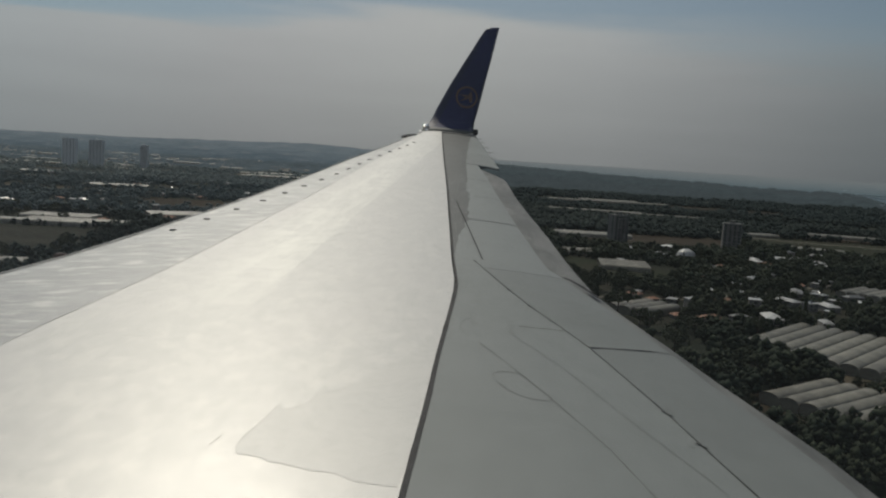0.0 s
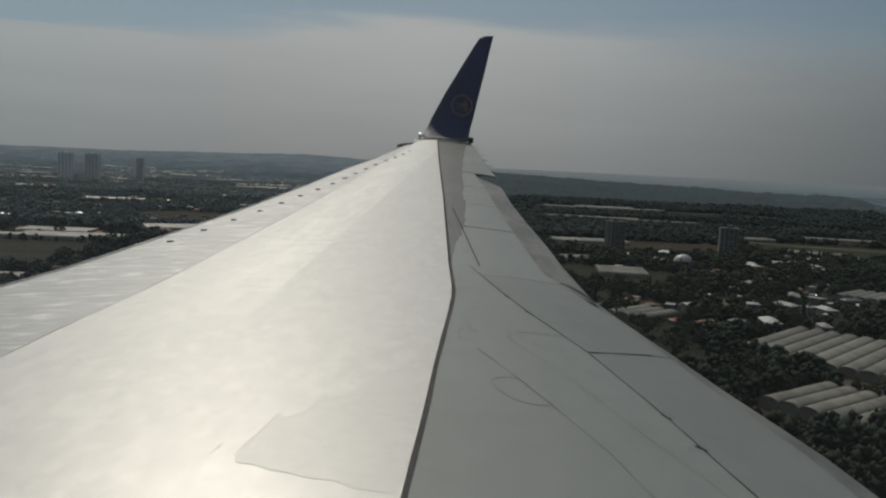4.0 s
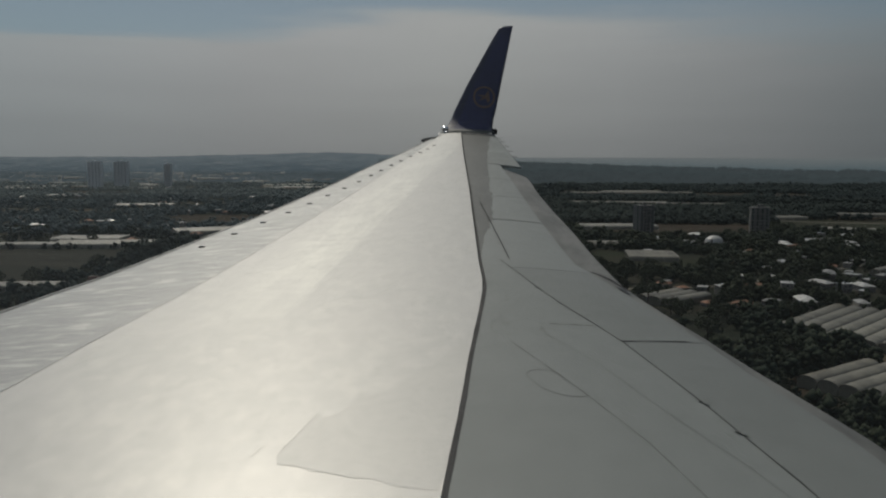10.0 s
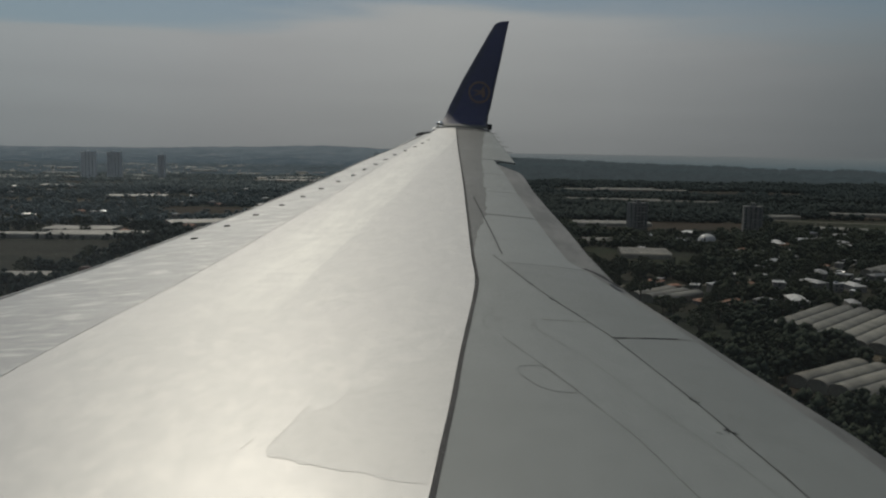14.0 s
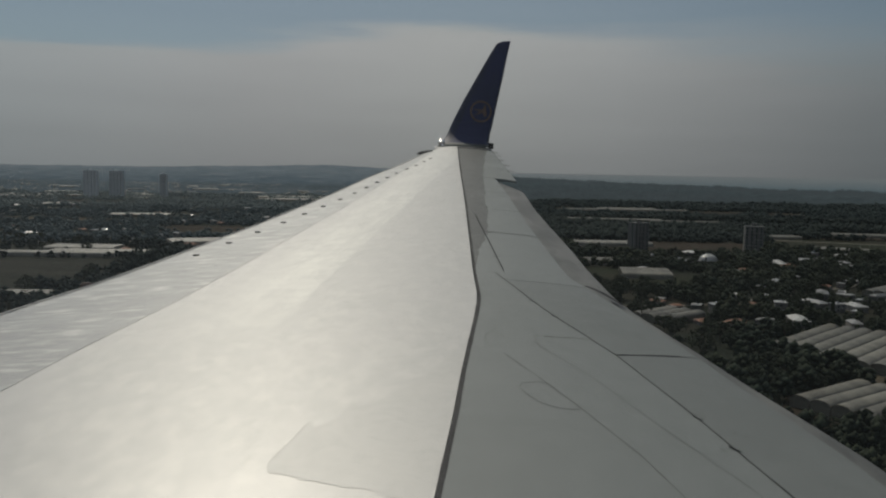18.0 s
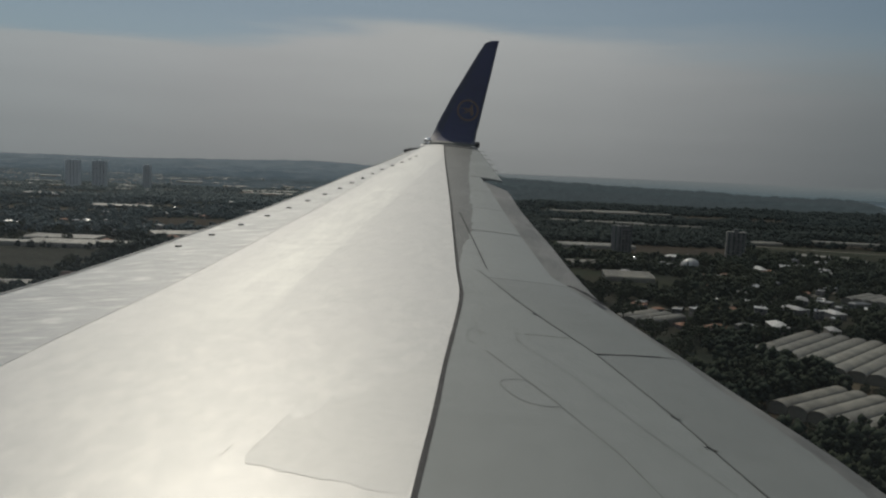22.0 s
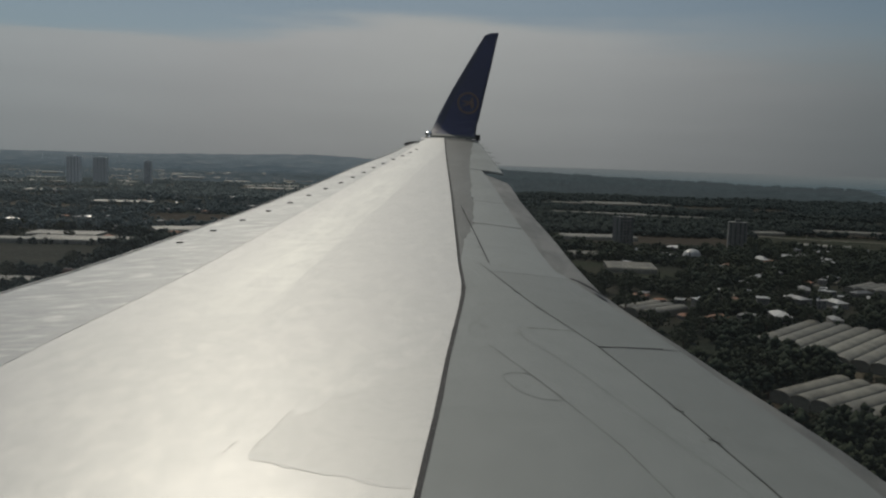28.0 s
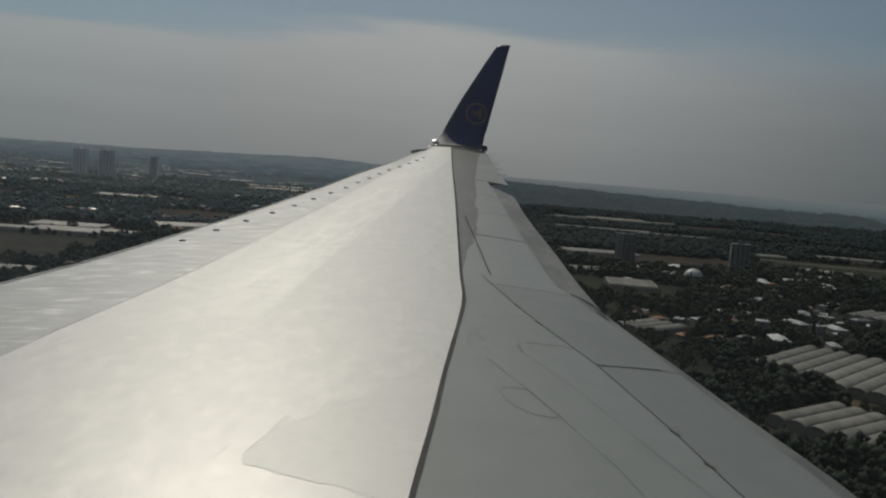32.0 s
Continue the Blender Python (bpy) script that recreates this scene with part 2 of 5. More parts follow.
NOSE_METAL = material("dull_nose_metal", (0.36, 0.355, 0.35), 0.55, 0.3, 0.1, 1.5, 8.0, spec=0.3)
RUBBER = material("matt_black_cap", (0.02, 0.02, 0.021), 0.9, 0.0, 0.2, 3.0, spec=0.05)
SEALANT = material("dark_joint_sealant", (0.032, 0.032, 0.034), 0.8, 0.0, 0.2, 3.0, spec=0.08)
SEAM = material("worn_panel_seam", (0.125, 0.132, 0.127), 0.65, 0.0, 0.10, 5.0, second=(0.172, 0.183, 0.176), spread=(0.40, 0.64), spec=0.3)
GREASE = material("brown_grease_smear", (0.128, 0.128, 0.118), 0.6, 0.0, 0.3, 9.0, second=(0.205, 0.216, 0.206), spread=(0.40, 0.60))
SEAM_DIRT = material("dirty_worn_seam", (0.085, 0.086, 0.080), 0.65, 0.0, 0.2, 6.0, second=(0.165, 0.172, 0.164), spread=(0.42, 0.64), spec=0.2)
STAIN = material("dried_fluid_stain", (0.434, 0.429, 0.416), 0.515, 0.30, 0.05, 2.5, 20.0, 0.02, worn=((0.462, 0.456, 0.440), 2.5, (1, 1, 1), 0.42, 0.68))
STAIN_EDGE = material("stain_rim", (0.345, 0.346, 0.330), 0.53, 0.28, 0.10, 14.0, second=(0.440, 0.444, 0.426), spread=(0.38, 0.62))
LAP = material("dirty_lap_joint", (0.215, 0.217, 0.214), 0.5, 0.30, 0.08, 3.0, second=(0.360, 0.363, 0.354), spread=(0.40, 0.60))
FAINT = material("faint_panel_line", (0.160, 0.170, 0.164), 0.6, 0.0, 0.08, 5.0, second=(0.186, 0.198, 0.191), spread=(0.38, 0.6), spec=0.3)
EDGE_HIGHLIGHT = material("edge_highlight_metal", (0.60, 0.60, 0.58), 0.42, 0.35, 0.1, 3.0)
GAP = material("dirty_hinge_gap", (0.058, 0.060, 0.058), 0.75, 0.0, 0.25, 4.0, second=(0.10, 0.105, 0.10), spread=(0.45, 0.65), spec=0.1)
SPAR_SEAL = material("grey_spar_sealant", (0.080, 0.076, 0.074), 0.8, 0.0, 0.15, 3.0, spec=0.08)
NAVY = material("navy_winglet_paint", (0.017, 0.022, 0.082), 0.40, 0.0, 0.15, 1.0, spec=0.35)
EDGE_BLUE = material("worn_blue_grey_edge", (0.030, 0.034, 0.072), 0.55, 0.0, 0.15, 2.0, spec=0.3)
ORANGE = material("faded_orange_emblem", (0.11, 0.06, 0.045), 0.5, 0.0, 0.15, 3.0)
CHROME = material("polished_lamp_glass", (0.9, 0.9, 0.9), 0.16, 1.0, 0.02, 2.0)
WHITE_SKIN = material("white_fuselage_paint", (0.72, 0.73, 0.74), 0.35, 0.0, 0.04, 0.6)
RED_BRACKET = material("rusty_red_bracket", (0.085, 0.05, 0.042), 0.7, 0.0, 0.2, 5.0)

SOIL = material("dry_plain", (0.034, 0.033, 0.024), 0.95, 0.0, 0.40, 0.012, 0.16, second=(0.020, 0.025, 0.018), spread=(0.40, 0.58), spec=0.05)
FIELD_BROWN = material("ploughed_brown_soil", (0.050, 0.039, 0.028), 0.95, 0.0, 0.30, 0.02, 0.25, second=(0.034, 0.029, 0.021), spread=(0.38, 0.62), stretch=(0.5, 1.6, 1), spec=0.05)
FIELD_DARK = material("dark_fallow_soil", (0.038, 0.036, 0.028), 0.95, 0.0, 0.35, 0.02, 0.22, second=(0.026, 0.028, 0.021), spread=(0.38, 0.62), stretch=(0.4, 2.2, 1), spec=0.05)
FIELD_GREEN = material("low_green_crop", (0.026, 0.031, 0.018), 0.95, 0.0, 0.35, 0.02, 0.4, second=(0.034, 0.032, 0.021), spread=(0.40, 0.62), spec=0.05)
FIELD_TAN = material("dry_stubble", (0.080, 0.068, 0.048), 0.95, 0.0, 0.2, 0.03, 0.4, second=(0.050, 0.043, 0.031), spec=0.05)
TRACK = material("pale_dirt_road", (0.16, 0.148, 0.12), 0.95, 0.0, 0.2, 0.05, 0.6, spec=0.1)
LEAF = material("dark_foliage", (0.036, 0.043, 0.027), 0.85, 0.0, 0.35, 0.02, 1.2, second=(0.026, 0.035, 0.025), island=0.28, spec=0.08)
# bluer than LEAF: a little haze mixed into the base colour
LEAF_FAR = material("haze_tinted_foliage", (0.036, 0.046, 0.041), 0.9, 0.0, 0.25, 0.008, 0.12, second=(0.027, 0.036, 0.033), island=0.15, spec=0.05)
BARK = material("grey_bark", (0.09, 0.07, 0.05), 0.9, 0.0, 0.3, 2.0)
FILM = material("milky_greenhouse_film", (0.182, 0.170, 0.136), 0.5, 0.0, 0.16, 0.15, 1.2, second=(0.128, 0.119, 0.096), island=0.2, spec=0.3)
FILM_OLD = material("dusty_greenhouse_film", (0.22, 0.21, 0.18), 0.55, 0.0, 0.15, 0.12, 1.0, second=(0.16, 0.152, 0.13), island=0.08, spec=0.3)
FRAME = material("galvanised_frame", (0.30, 0.30, 0.29), 0.5, 0.5, 0.1, 1.0)
PLASTER = material("pale_plaster", (0.16, 0.152, 0.14), 0.85, 0.0, 0.2, 0.5, 3.0, island=0.4)
PLASTER_DARK = material("weathered_tower_plaster", (0.125, 0.124, 0.116), 0.85, 0.0, 0.15, 0.2, 2.0, island=0.1)
ROOF_PALE = material("pale_roof_sheet", (0.40, 0.395, 0.375), 0.42, 0.0, 0.25, 0.4, 2.0, island=0.7, spec=0.5)
ROOF_TILE = material("terracotta_tile", (0.25, 0.12, 0.07), 0.8, 0.0, 0.25, 0.6, 4.0, island=0.2)
PANE = material("dark_window_glass", (0.03, 0.035, 0.04), 0.12, 0.0, 0.1, 1.0)
TANK = material("white_roof_tank_steel", (0.75, 0.75, 0.75), 0.22, 0.6, 0.05, 1.0)
WATER = material("hazy_sea_water", (0.030, 0.062, 0.070), 0.42, 0.0, 0.2, 0.004, 0.05, bump=0.2, spec=0.30)
# FAR_ and COAST_ glow tones: haze painted into the emission colour
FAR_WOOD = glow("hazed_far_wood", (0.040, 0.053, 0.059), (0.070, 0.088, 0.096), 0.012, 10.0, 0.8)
# haze only as a blue cast in the base colour, no emission
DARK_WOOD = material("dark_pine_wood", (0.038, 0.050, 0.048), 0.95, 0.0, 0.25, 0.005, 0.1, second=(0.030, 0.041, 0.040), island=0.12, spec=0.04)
# haze put into the base colour: bluer and paler than the near leaves
LEAF_HAZED = material("haze_blue_foliage", (0.096, 0.120, 0.124), 0.9, 0.0, 0.2, 0.008, 0.12, second=(0.070, 0.092, 0.097), island=0.2, spec=0.06)
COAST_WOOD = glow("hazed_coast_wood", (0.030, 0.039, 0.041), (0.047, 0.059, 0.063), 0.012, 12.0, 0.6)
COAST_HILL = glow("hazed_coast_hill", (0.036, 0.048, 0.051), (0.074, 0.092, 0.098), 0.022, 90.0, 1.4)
# base colour raised to imitate haze in front of the shaded tower fronts
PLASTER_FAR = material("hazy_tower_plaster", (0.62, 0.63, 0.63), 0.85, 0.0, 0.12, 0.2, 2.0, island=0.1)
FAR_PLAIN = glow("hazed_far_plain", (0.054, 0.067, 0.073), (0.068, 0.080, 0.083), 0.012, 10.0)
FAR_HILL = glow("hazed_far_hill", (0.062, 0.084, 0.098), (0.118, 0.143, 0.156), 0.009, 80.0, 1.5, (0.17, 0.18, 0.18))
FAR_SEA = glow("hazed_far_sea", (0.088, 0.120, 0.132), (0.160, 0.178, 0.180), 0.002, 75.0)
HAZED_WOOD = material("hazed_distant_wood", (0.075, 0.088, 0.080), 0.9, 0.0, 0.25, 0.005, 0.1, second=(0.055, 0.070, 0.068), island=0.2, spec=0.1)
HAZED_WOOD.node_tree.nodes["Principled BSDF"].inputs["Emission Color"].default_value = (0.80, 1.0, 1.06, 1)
HAZED_WOOD.node_tree.nodes["Principled BSDF"].inputs["Emission Strength"].default_value = 0.021   # painted glow that stands in for lit air in front of the far wood


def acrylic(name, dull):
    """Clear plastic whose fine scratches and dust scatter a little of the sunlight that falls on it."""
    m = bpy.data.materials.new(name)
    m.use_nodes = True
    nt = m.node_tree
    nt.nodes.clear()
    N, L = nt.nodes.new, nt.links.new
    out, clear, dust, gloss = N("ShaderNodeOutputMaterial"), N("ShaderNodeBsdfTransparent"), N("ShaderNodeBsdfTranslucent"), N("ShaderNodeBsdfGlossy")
    # blue-white tint of the scatter puts a faint haze over the view
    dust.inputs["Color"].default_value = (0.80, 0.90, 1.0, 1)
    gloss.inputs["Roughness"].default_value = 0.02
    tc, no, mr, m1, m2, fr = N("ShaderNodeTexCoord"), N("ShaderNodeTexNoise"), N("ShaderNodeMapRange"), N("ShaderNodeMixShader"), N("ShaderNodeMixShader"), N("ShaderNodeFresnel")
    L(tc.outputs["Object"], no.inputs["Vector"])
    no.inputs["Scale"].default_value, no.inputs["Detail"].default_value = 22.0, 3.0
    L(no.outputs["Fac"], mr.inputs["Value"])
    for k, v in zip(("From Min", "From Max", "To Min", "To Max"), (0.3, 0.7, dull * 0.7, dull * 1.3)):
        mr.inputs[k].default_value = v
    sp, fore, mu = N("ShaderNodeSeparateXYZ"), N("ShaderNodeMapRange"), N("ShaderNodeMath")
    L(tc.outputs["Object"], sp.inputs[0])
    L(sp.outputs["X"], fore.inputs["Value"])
    for k, v in zip(("From Min", "From Max", "To Min", "To Max"), (-0.06, 0.04, 2.1, 0.8)):   # scatter raised ahead to imitate the stronger sun glare on that side
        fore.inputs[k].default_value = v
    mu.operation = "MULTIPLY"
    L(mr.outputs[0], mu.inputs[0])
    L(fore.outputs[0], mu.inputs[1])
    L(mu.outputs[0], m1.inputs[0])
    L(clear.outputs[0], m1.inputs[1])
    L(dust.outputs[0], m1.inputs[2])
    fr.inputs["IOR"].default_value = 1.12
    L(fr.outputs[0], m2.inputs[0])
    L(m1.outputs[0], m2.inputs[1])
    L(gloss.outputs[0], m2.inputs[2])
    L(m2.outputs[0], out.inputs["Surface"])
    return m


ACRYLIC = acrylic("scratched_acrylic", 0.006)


def rub_band(m):
    """Streaks along the span where the coating is rubbed paler, ahead of the slanting edge of an old repaint."""
    nt = m.node_tree
    N, L = nt.nodes.new, nt.links.new
    b = nt.nodes["Principled BSDF"]
    base = b.inputs["Base Color"].links[0].from_socket
    tc, dot, sep, com = N("ShaderNodeTexCoord"), N("ShaderNodeVectorMath"), N("ShaderNodeSeparateXYZ"), N("ShaderNodeCombineXYZ")
    dot.operation = "DOT_PRODUCT"
    L(tc.outputs["Object"], dot.inputs[0])
    dot.inputs[1].default_value = (1.0, -0.125, 0.0)
    L(tc.outputs["Object"], sep.inputs[0])
    L(dot.outputs["Value"], com.inputs[0])
    L(sep.outputs["Y"], com.inputs[1])

    def streak(scale, sx, sy, lo, hi):
        mp, no, mr = N("ShaderNodeMapping"), N("ShaderNodeTexNoise"), N("ShaderNodeMapRange")
        mp.inputs["Scale"].default_value = (sx, sy, 1)
        L(com.outputs[0], mp.inputs[0])
        L(mp.outputs[0], no.inputs["Vector"])
        no.inputs["Scale"].default_value, no.inputs["Detail"].default_value, no.inputs["Roughness"].default_value = scale, 6, 0.6
        L(no.outputs["Fac"], mr.inputs["Value"])
        mr.inputs["From Min"].default_value, mr.inputs["From Max"].default_value = lo, hi
        return mr.outputs[0], no.outputs["Fac"]

    def op(kind, a, c, d=None):
        q = N("ShaderNodeMath")
        q.operation = kind
        for k, val in enumerate((a, c, d)):
            if val is None:
                continue
            if isinstance(val, float):
                q.inputs[k].default_value = val
            else:
                L(val, q.inputs[k])
        return q.outputs[0]

    def ramp(src, lo, hi):
        mr = N("ShaderNodeMapRange")
        mr.interpolation_type = "SMOOTHSTEP"
        L(src, mr.inputs["Value"])
        mr.inputs["From Min"].default_value, mr.inputs["From Max"].default_value = lo, hi
        return mr.outputs[0]

    long_streak, _ = streak(2.0, 5.0, 0.7, 0.44, 0.62)
    _, wander = streak(1.0, 0.5, 0.8, 0.0, 1.0)
    _, ripple = streak(3.0, 0.8, 2.6, 0.0, 1.0)
    u = op("ADD", dot.outputs["Value"], 1.67)
    u = op("MULTIPLY_ADD", wander, 0.18, u)
    ahead = ramp(u, -0.62, -0.30)
    behind = op("SUBTRACT", 1.0, ramp(u, 0.055, 0.085))
    out = ramp(sep.outputs["Y"], 4.4, 6.6)
    fac = op("MULTIPLY", op("MULTIPLY", ahead, behind), out)
    tone = op("MULTIPLY_ADD", long_streak, 0.55, op("MULTIPLY", ramp(ripple, 0.42, 0.62), 0.45))
    fac = op("MULTIPLY", fac, op("MULTIPLY_ADD", tone, 0.80, 0.20))
    mx = N("ShaderNodeMix")
    mx.data_type = "RGBA"
    L(fac, mx.inputs[0])
    L(base, mx.inputs[6])
    mx.inputs[7].default_value = (0.570, 0.564, 0.532, 1)
    L(mx.outputs[2], b.inputs["Base Color"])


rub_band(SILVER)


# ---- mesh helpers ----
def mesh_of(name, verts, faces, mat, smooth=False):
    me = bpy.data.meshes.new(name)
    me.from_pydata([tuple(v) for v in verts], [], faces)
    me.materials.append(mat)
    if smooth:
        me.polygons.foreach_set("use_smooth", [True] * len(me.polygons))
    me.update()
    return me


def part(name, me, parent, label="", place=None):
    ob = new(name, me)
    ob.parent = parent
    if place is not None:
        ob.matrix_basis = place
    return tagged(ob, label)


def box_data(x0, x1, y0, y1, z0, z1):
    v = [(x, y, z) for z in (z0, z1) for y in (y0, y1) for x in (x0, x1)]
    return v, [(0, 2, 3, 1), (4, 5, 7, 6), (0, 1, 5, 4), (2, 6, 7, 3), (0, 4, 6, 2), (1, 3, 7, 5)]


def box_mesh(name, x0, x1, y0, y1, z0, z1, mat, bevel=0.0):
    v, fc = box_data(x0, x1, y0, y1, z0, z1)
    if not bevel:
        return mesh_of(name, v, fc, mat)
    bm = bmesh.new()
    vs = [bm.verts.new(p) for p in v]
    for q in fc:
        bm.faces.new([vs[i] for i in q])
    bmesh.ops.bevel(bm, geom=list(bm.edges), offset=bevel, segments=2, affect="EDGES")
    me = bpy.data.meshes.new(name)
    bm.to_mesh(me)
    bm.free()
    me.materials.append(mat)
    return me


def tube_data(path, radii, sides=7):
    v, fc = [], []
    for i, p in enumerate(path):
        p = Vector(p)
        a = Vector(path[max(i - 1, 0)])
        b = Vector(path[min(i + 1, len(path) - 1)])
        q = (b - a).to_track_quat("Z", "Y")
        for k in range(sides):
            t = 2 * math.pi * k / sides
            v.append(p + q @ Vector((math.cos(t) * radii[i], math.sin(t) * radii[i], 0)))
    for i in range(len(path) - 1):
        for k in range(sides):
            a, b = i * sides + k, i * sides + (k + 1) % sides
            fc.append((a, b, b + sides, a + sides))
    fc.append(tuple(range(sides))[::-1])
    fc.append(tuple((len(path) - 1) * sides + k for k in range(sides)))
    return v, fc


# ---- the airliner: wing, winglet, fuselage side ----
def curve(rows):
    rows = sorted(rows)
    ys, xs = [r[0] for r in rows], [r[1] for r in rows]
    return lambda y: float(np.interp(y, ys, xs))


SPAR = curve([(17.6, .284), (13.87, .264), (10.28, .265), (7.88, .254), (6.56, .247), (5.87, .256), (5.35, .208), (4.41, .110), (3.75, .054), (3.25, .000), (0, -.31), (-1, -.4)])
REAR = curve([(17.87, 1.0), (12.76, 1.112), (10.44, 1.12), (9.31, 1.165), (8.27, 1.222), (7.31, 1.250), (6.65, 1.292), (6.1, 1.335), (5.82, 1.402), (5.45, 1.506), (5.08, 1.621), (4.71, 1.716), (4.25, 1.862), (3.86, 1.985), (3.6, 2.04), (0, 2.66), (-1, 2.76)])
NOSE = curve([(17.48, -.176), (16.25, -.488), (14.38, -.862), (13.04, -1.218), (10.88, -1.674), (9.16, -2.095), (8.12, -2.402), (7.28, -2.651), (6.6, -2.874), (5.92, -3.175), (0, -5.15), (-1, -5.48)])
HINGE = curve([(6.646, .418), (5.832, .642), (5.489, .752), (5.056, .926), (4.805, 1.023), (3.96, 1.253), (3.642, 1.323), (3.259, 1.416), (0, 2.02), (-1, 2.2)])
LIP = curve([(12.64, .79), (11.36, .855), (10.0, .885), (8.61, .93), (7.8, .965), (7.03, 1.005), (6.66, 1.03), (6.43, 1.115), (5.88, 1.287), (5.3, 1.463), (4.93, 1.571), (4.56, 1.652), (4.1, 1.78), (3.7, 1.881), (0, 2.45), (-1, 2.55)])
BARE = curve([(17.3, .881), (13.3, .624), (10.38, .527), (8.5, .466), (7.4, .322), (6.75, .271)])
SLAT = curve([(17.4, -.12), (14, -.56), (9.67, -1.222), (7.89, -1.528), (6.65, -1.74), (5.79, -1.909), (4.9, -2.124), (4.19, -2.253), (0, -3.4), (-1, -3.7)])



def RAGGED(y):
    """The chipped border where the grey paint begins."""
    return BARE(y) + 0.035 * noise.noise((y * 1.3, 2.0, 0)) + 0.03 * noise.noise((y * 5.0, 7.0, 0))


def crown(x, y):
    """Height of the wing's upper skin under the window's middle."""
    base = -1.6 + 2.174 / 18 * y
    x0 = SPAR(y)
    if x > x0:
        return base - 0.08 / max(REAR(y) - x0, 0.3) * (x - x0) ** 2
    return base - 0.05 / max(x0 - NOSE(y), 0.3) * (x - x0) ** 2


def skin(name, xa, xb, y0, y1, mat, parent, label="", drop=0.0, thick=0.03, ny=24, nx=8, ga=0.0, gb=0.0):
    """A panel of the wing's skin from xa(y) to xb(y), with its edges turned down."""
    v, fc = [], []
    for i in range(ny + 1):
        y = y0 + (y1 - y0) * i / ny
        a, b = xa(y) + ga, xb(y) - gb
        for j in range(nx + 1):
            x = a + (b - a) * j / nx
            v.append((x, y, crown(x, y) - drop))
    w = nx + 1
    for i in range(ny):
        for j in range(nx):
            k = i * w + j
            fc.append((k, k + 1, k + 1 + w, k + w))
    rim = [j for j in range(w)] + [i * w + nx for i in range(1, ny + 1)] + [ny * w + j for j in range(nx - 1, -1, -1)] + [i * w for i in range(ny - 1, 0, -1)]
    n0 = len(v)
    for k in rim:
        p = v[k]
        v.append(p)
    n1 = len(v)
    for k in rim:
        p = v[k]
        v.append((p[0], p[1], p[2] - thick))
    m = len(rim)
    for k in range(m):
        a, b = n0 + k, n0 + (k + 1) % m
        fc.append((a, n1 + k, n1 + (k + 1) % m, b))
    me = mesh_of(name, v, fc, mat)
    me.polygons.foreach_set("use_smooth", [i < ny * nx for i in range(len(fc))])
    return part(name, me, parent, label)


def rounded(pts, closed=False, n=5, rough=0.0):
    """A smooth line through the given places."""
    m = len(pts)
    at = (lambda i: pts[i % m]) if closed else (lambda i: pts[min(max(i, 0), m - 1)])
    out = []
    for i in range(m if closed else m - 1):
        a, b, c, d = at(i - 1), at(i), at(i + 1), at(i + 2)
        for k in range(n):
            t = k / n
            q = [0.5 * (2 * b[j] + (c[j] - a[j]) * t + (2 * a[j] - 5 * b[j] + 4 * c[j] - d[j]) * t * t + (3 * b[j] - a[j] - 3 * c[j] + d[j]) * t ** 3) for j in (0, 1)]
            w = rough * noise.noise((q[0] * 40, q[1] * 40, 4.0))
            out.append((q[0] + w, q[1] + w))
    out.append(pts[0] if closed else pts[-1])
    return out


def strip(name, pts, width, mat, parent, label="", lift=0.003, steps=6):
    """A narrow line of sealant or dirt along the skin through the given places."""
    fine = []
    for (xa, ya), (xb, yb) in zip(pts, pts[1:]):
        fine += [(xa + (xb - xa) * k / steps, ya + (yb - ya) * k / steps) for k in range(steps)]
    fine.append(pts[-1])
    v, fc = [], []
    for i, (x, y) in enumerate(fine):
        a, b = fine[max(i - 1, 0)], fine[min(i + 1, len(fine) - 1)]
        dx, dy = b[0] - a[0], b[1] - a[1]
        n = math.hypot(dx, dy) or 1
        wv = width * 0.5 * (0.8 + 0.4 * noise.noise((x * 9, y * 9, 1)))
        for s in (-1, 1):
            px, py = x - dy / n * wv * s, y + dx / n * wv * s
            v.append((px, py, crown(px, py) + lift))
    for i in range(len(fine) - 1):
        fc.append((2 * i, 2 * i + 1, 2 * i + 3, 2 * i + 2))
    return part(name, mesh_of(name, v, fc, mat), parent, label)


plane = tagged(new("airliner"), "white airliner in flight with silver wing and navy winglet", "airliner")
plane.location = (0, 0, EYE)


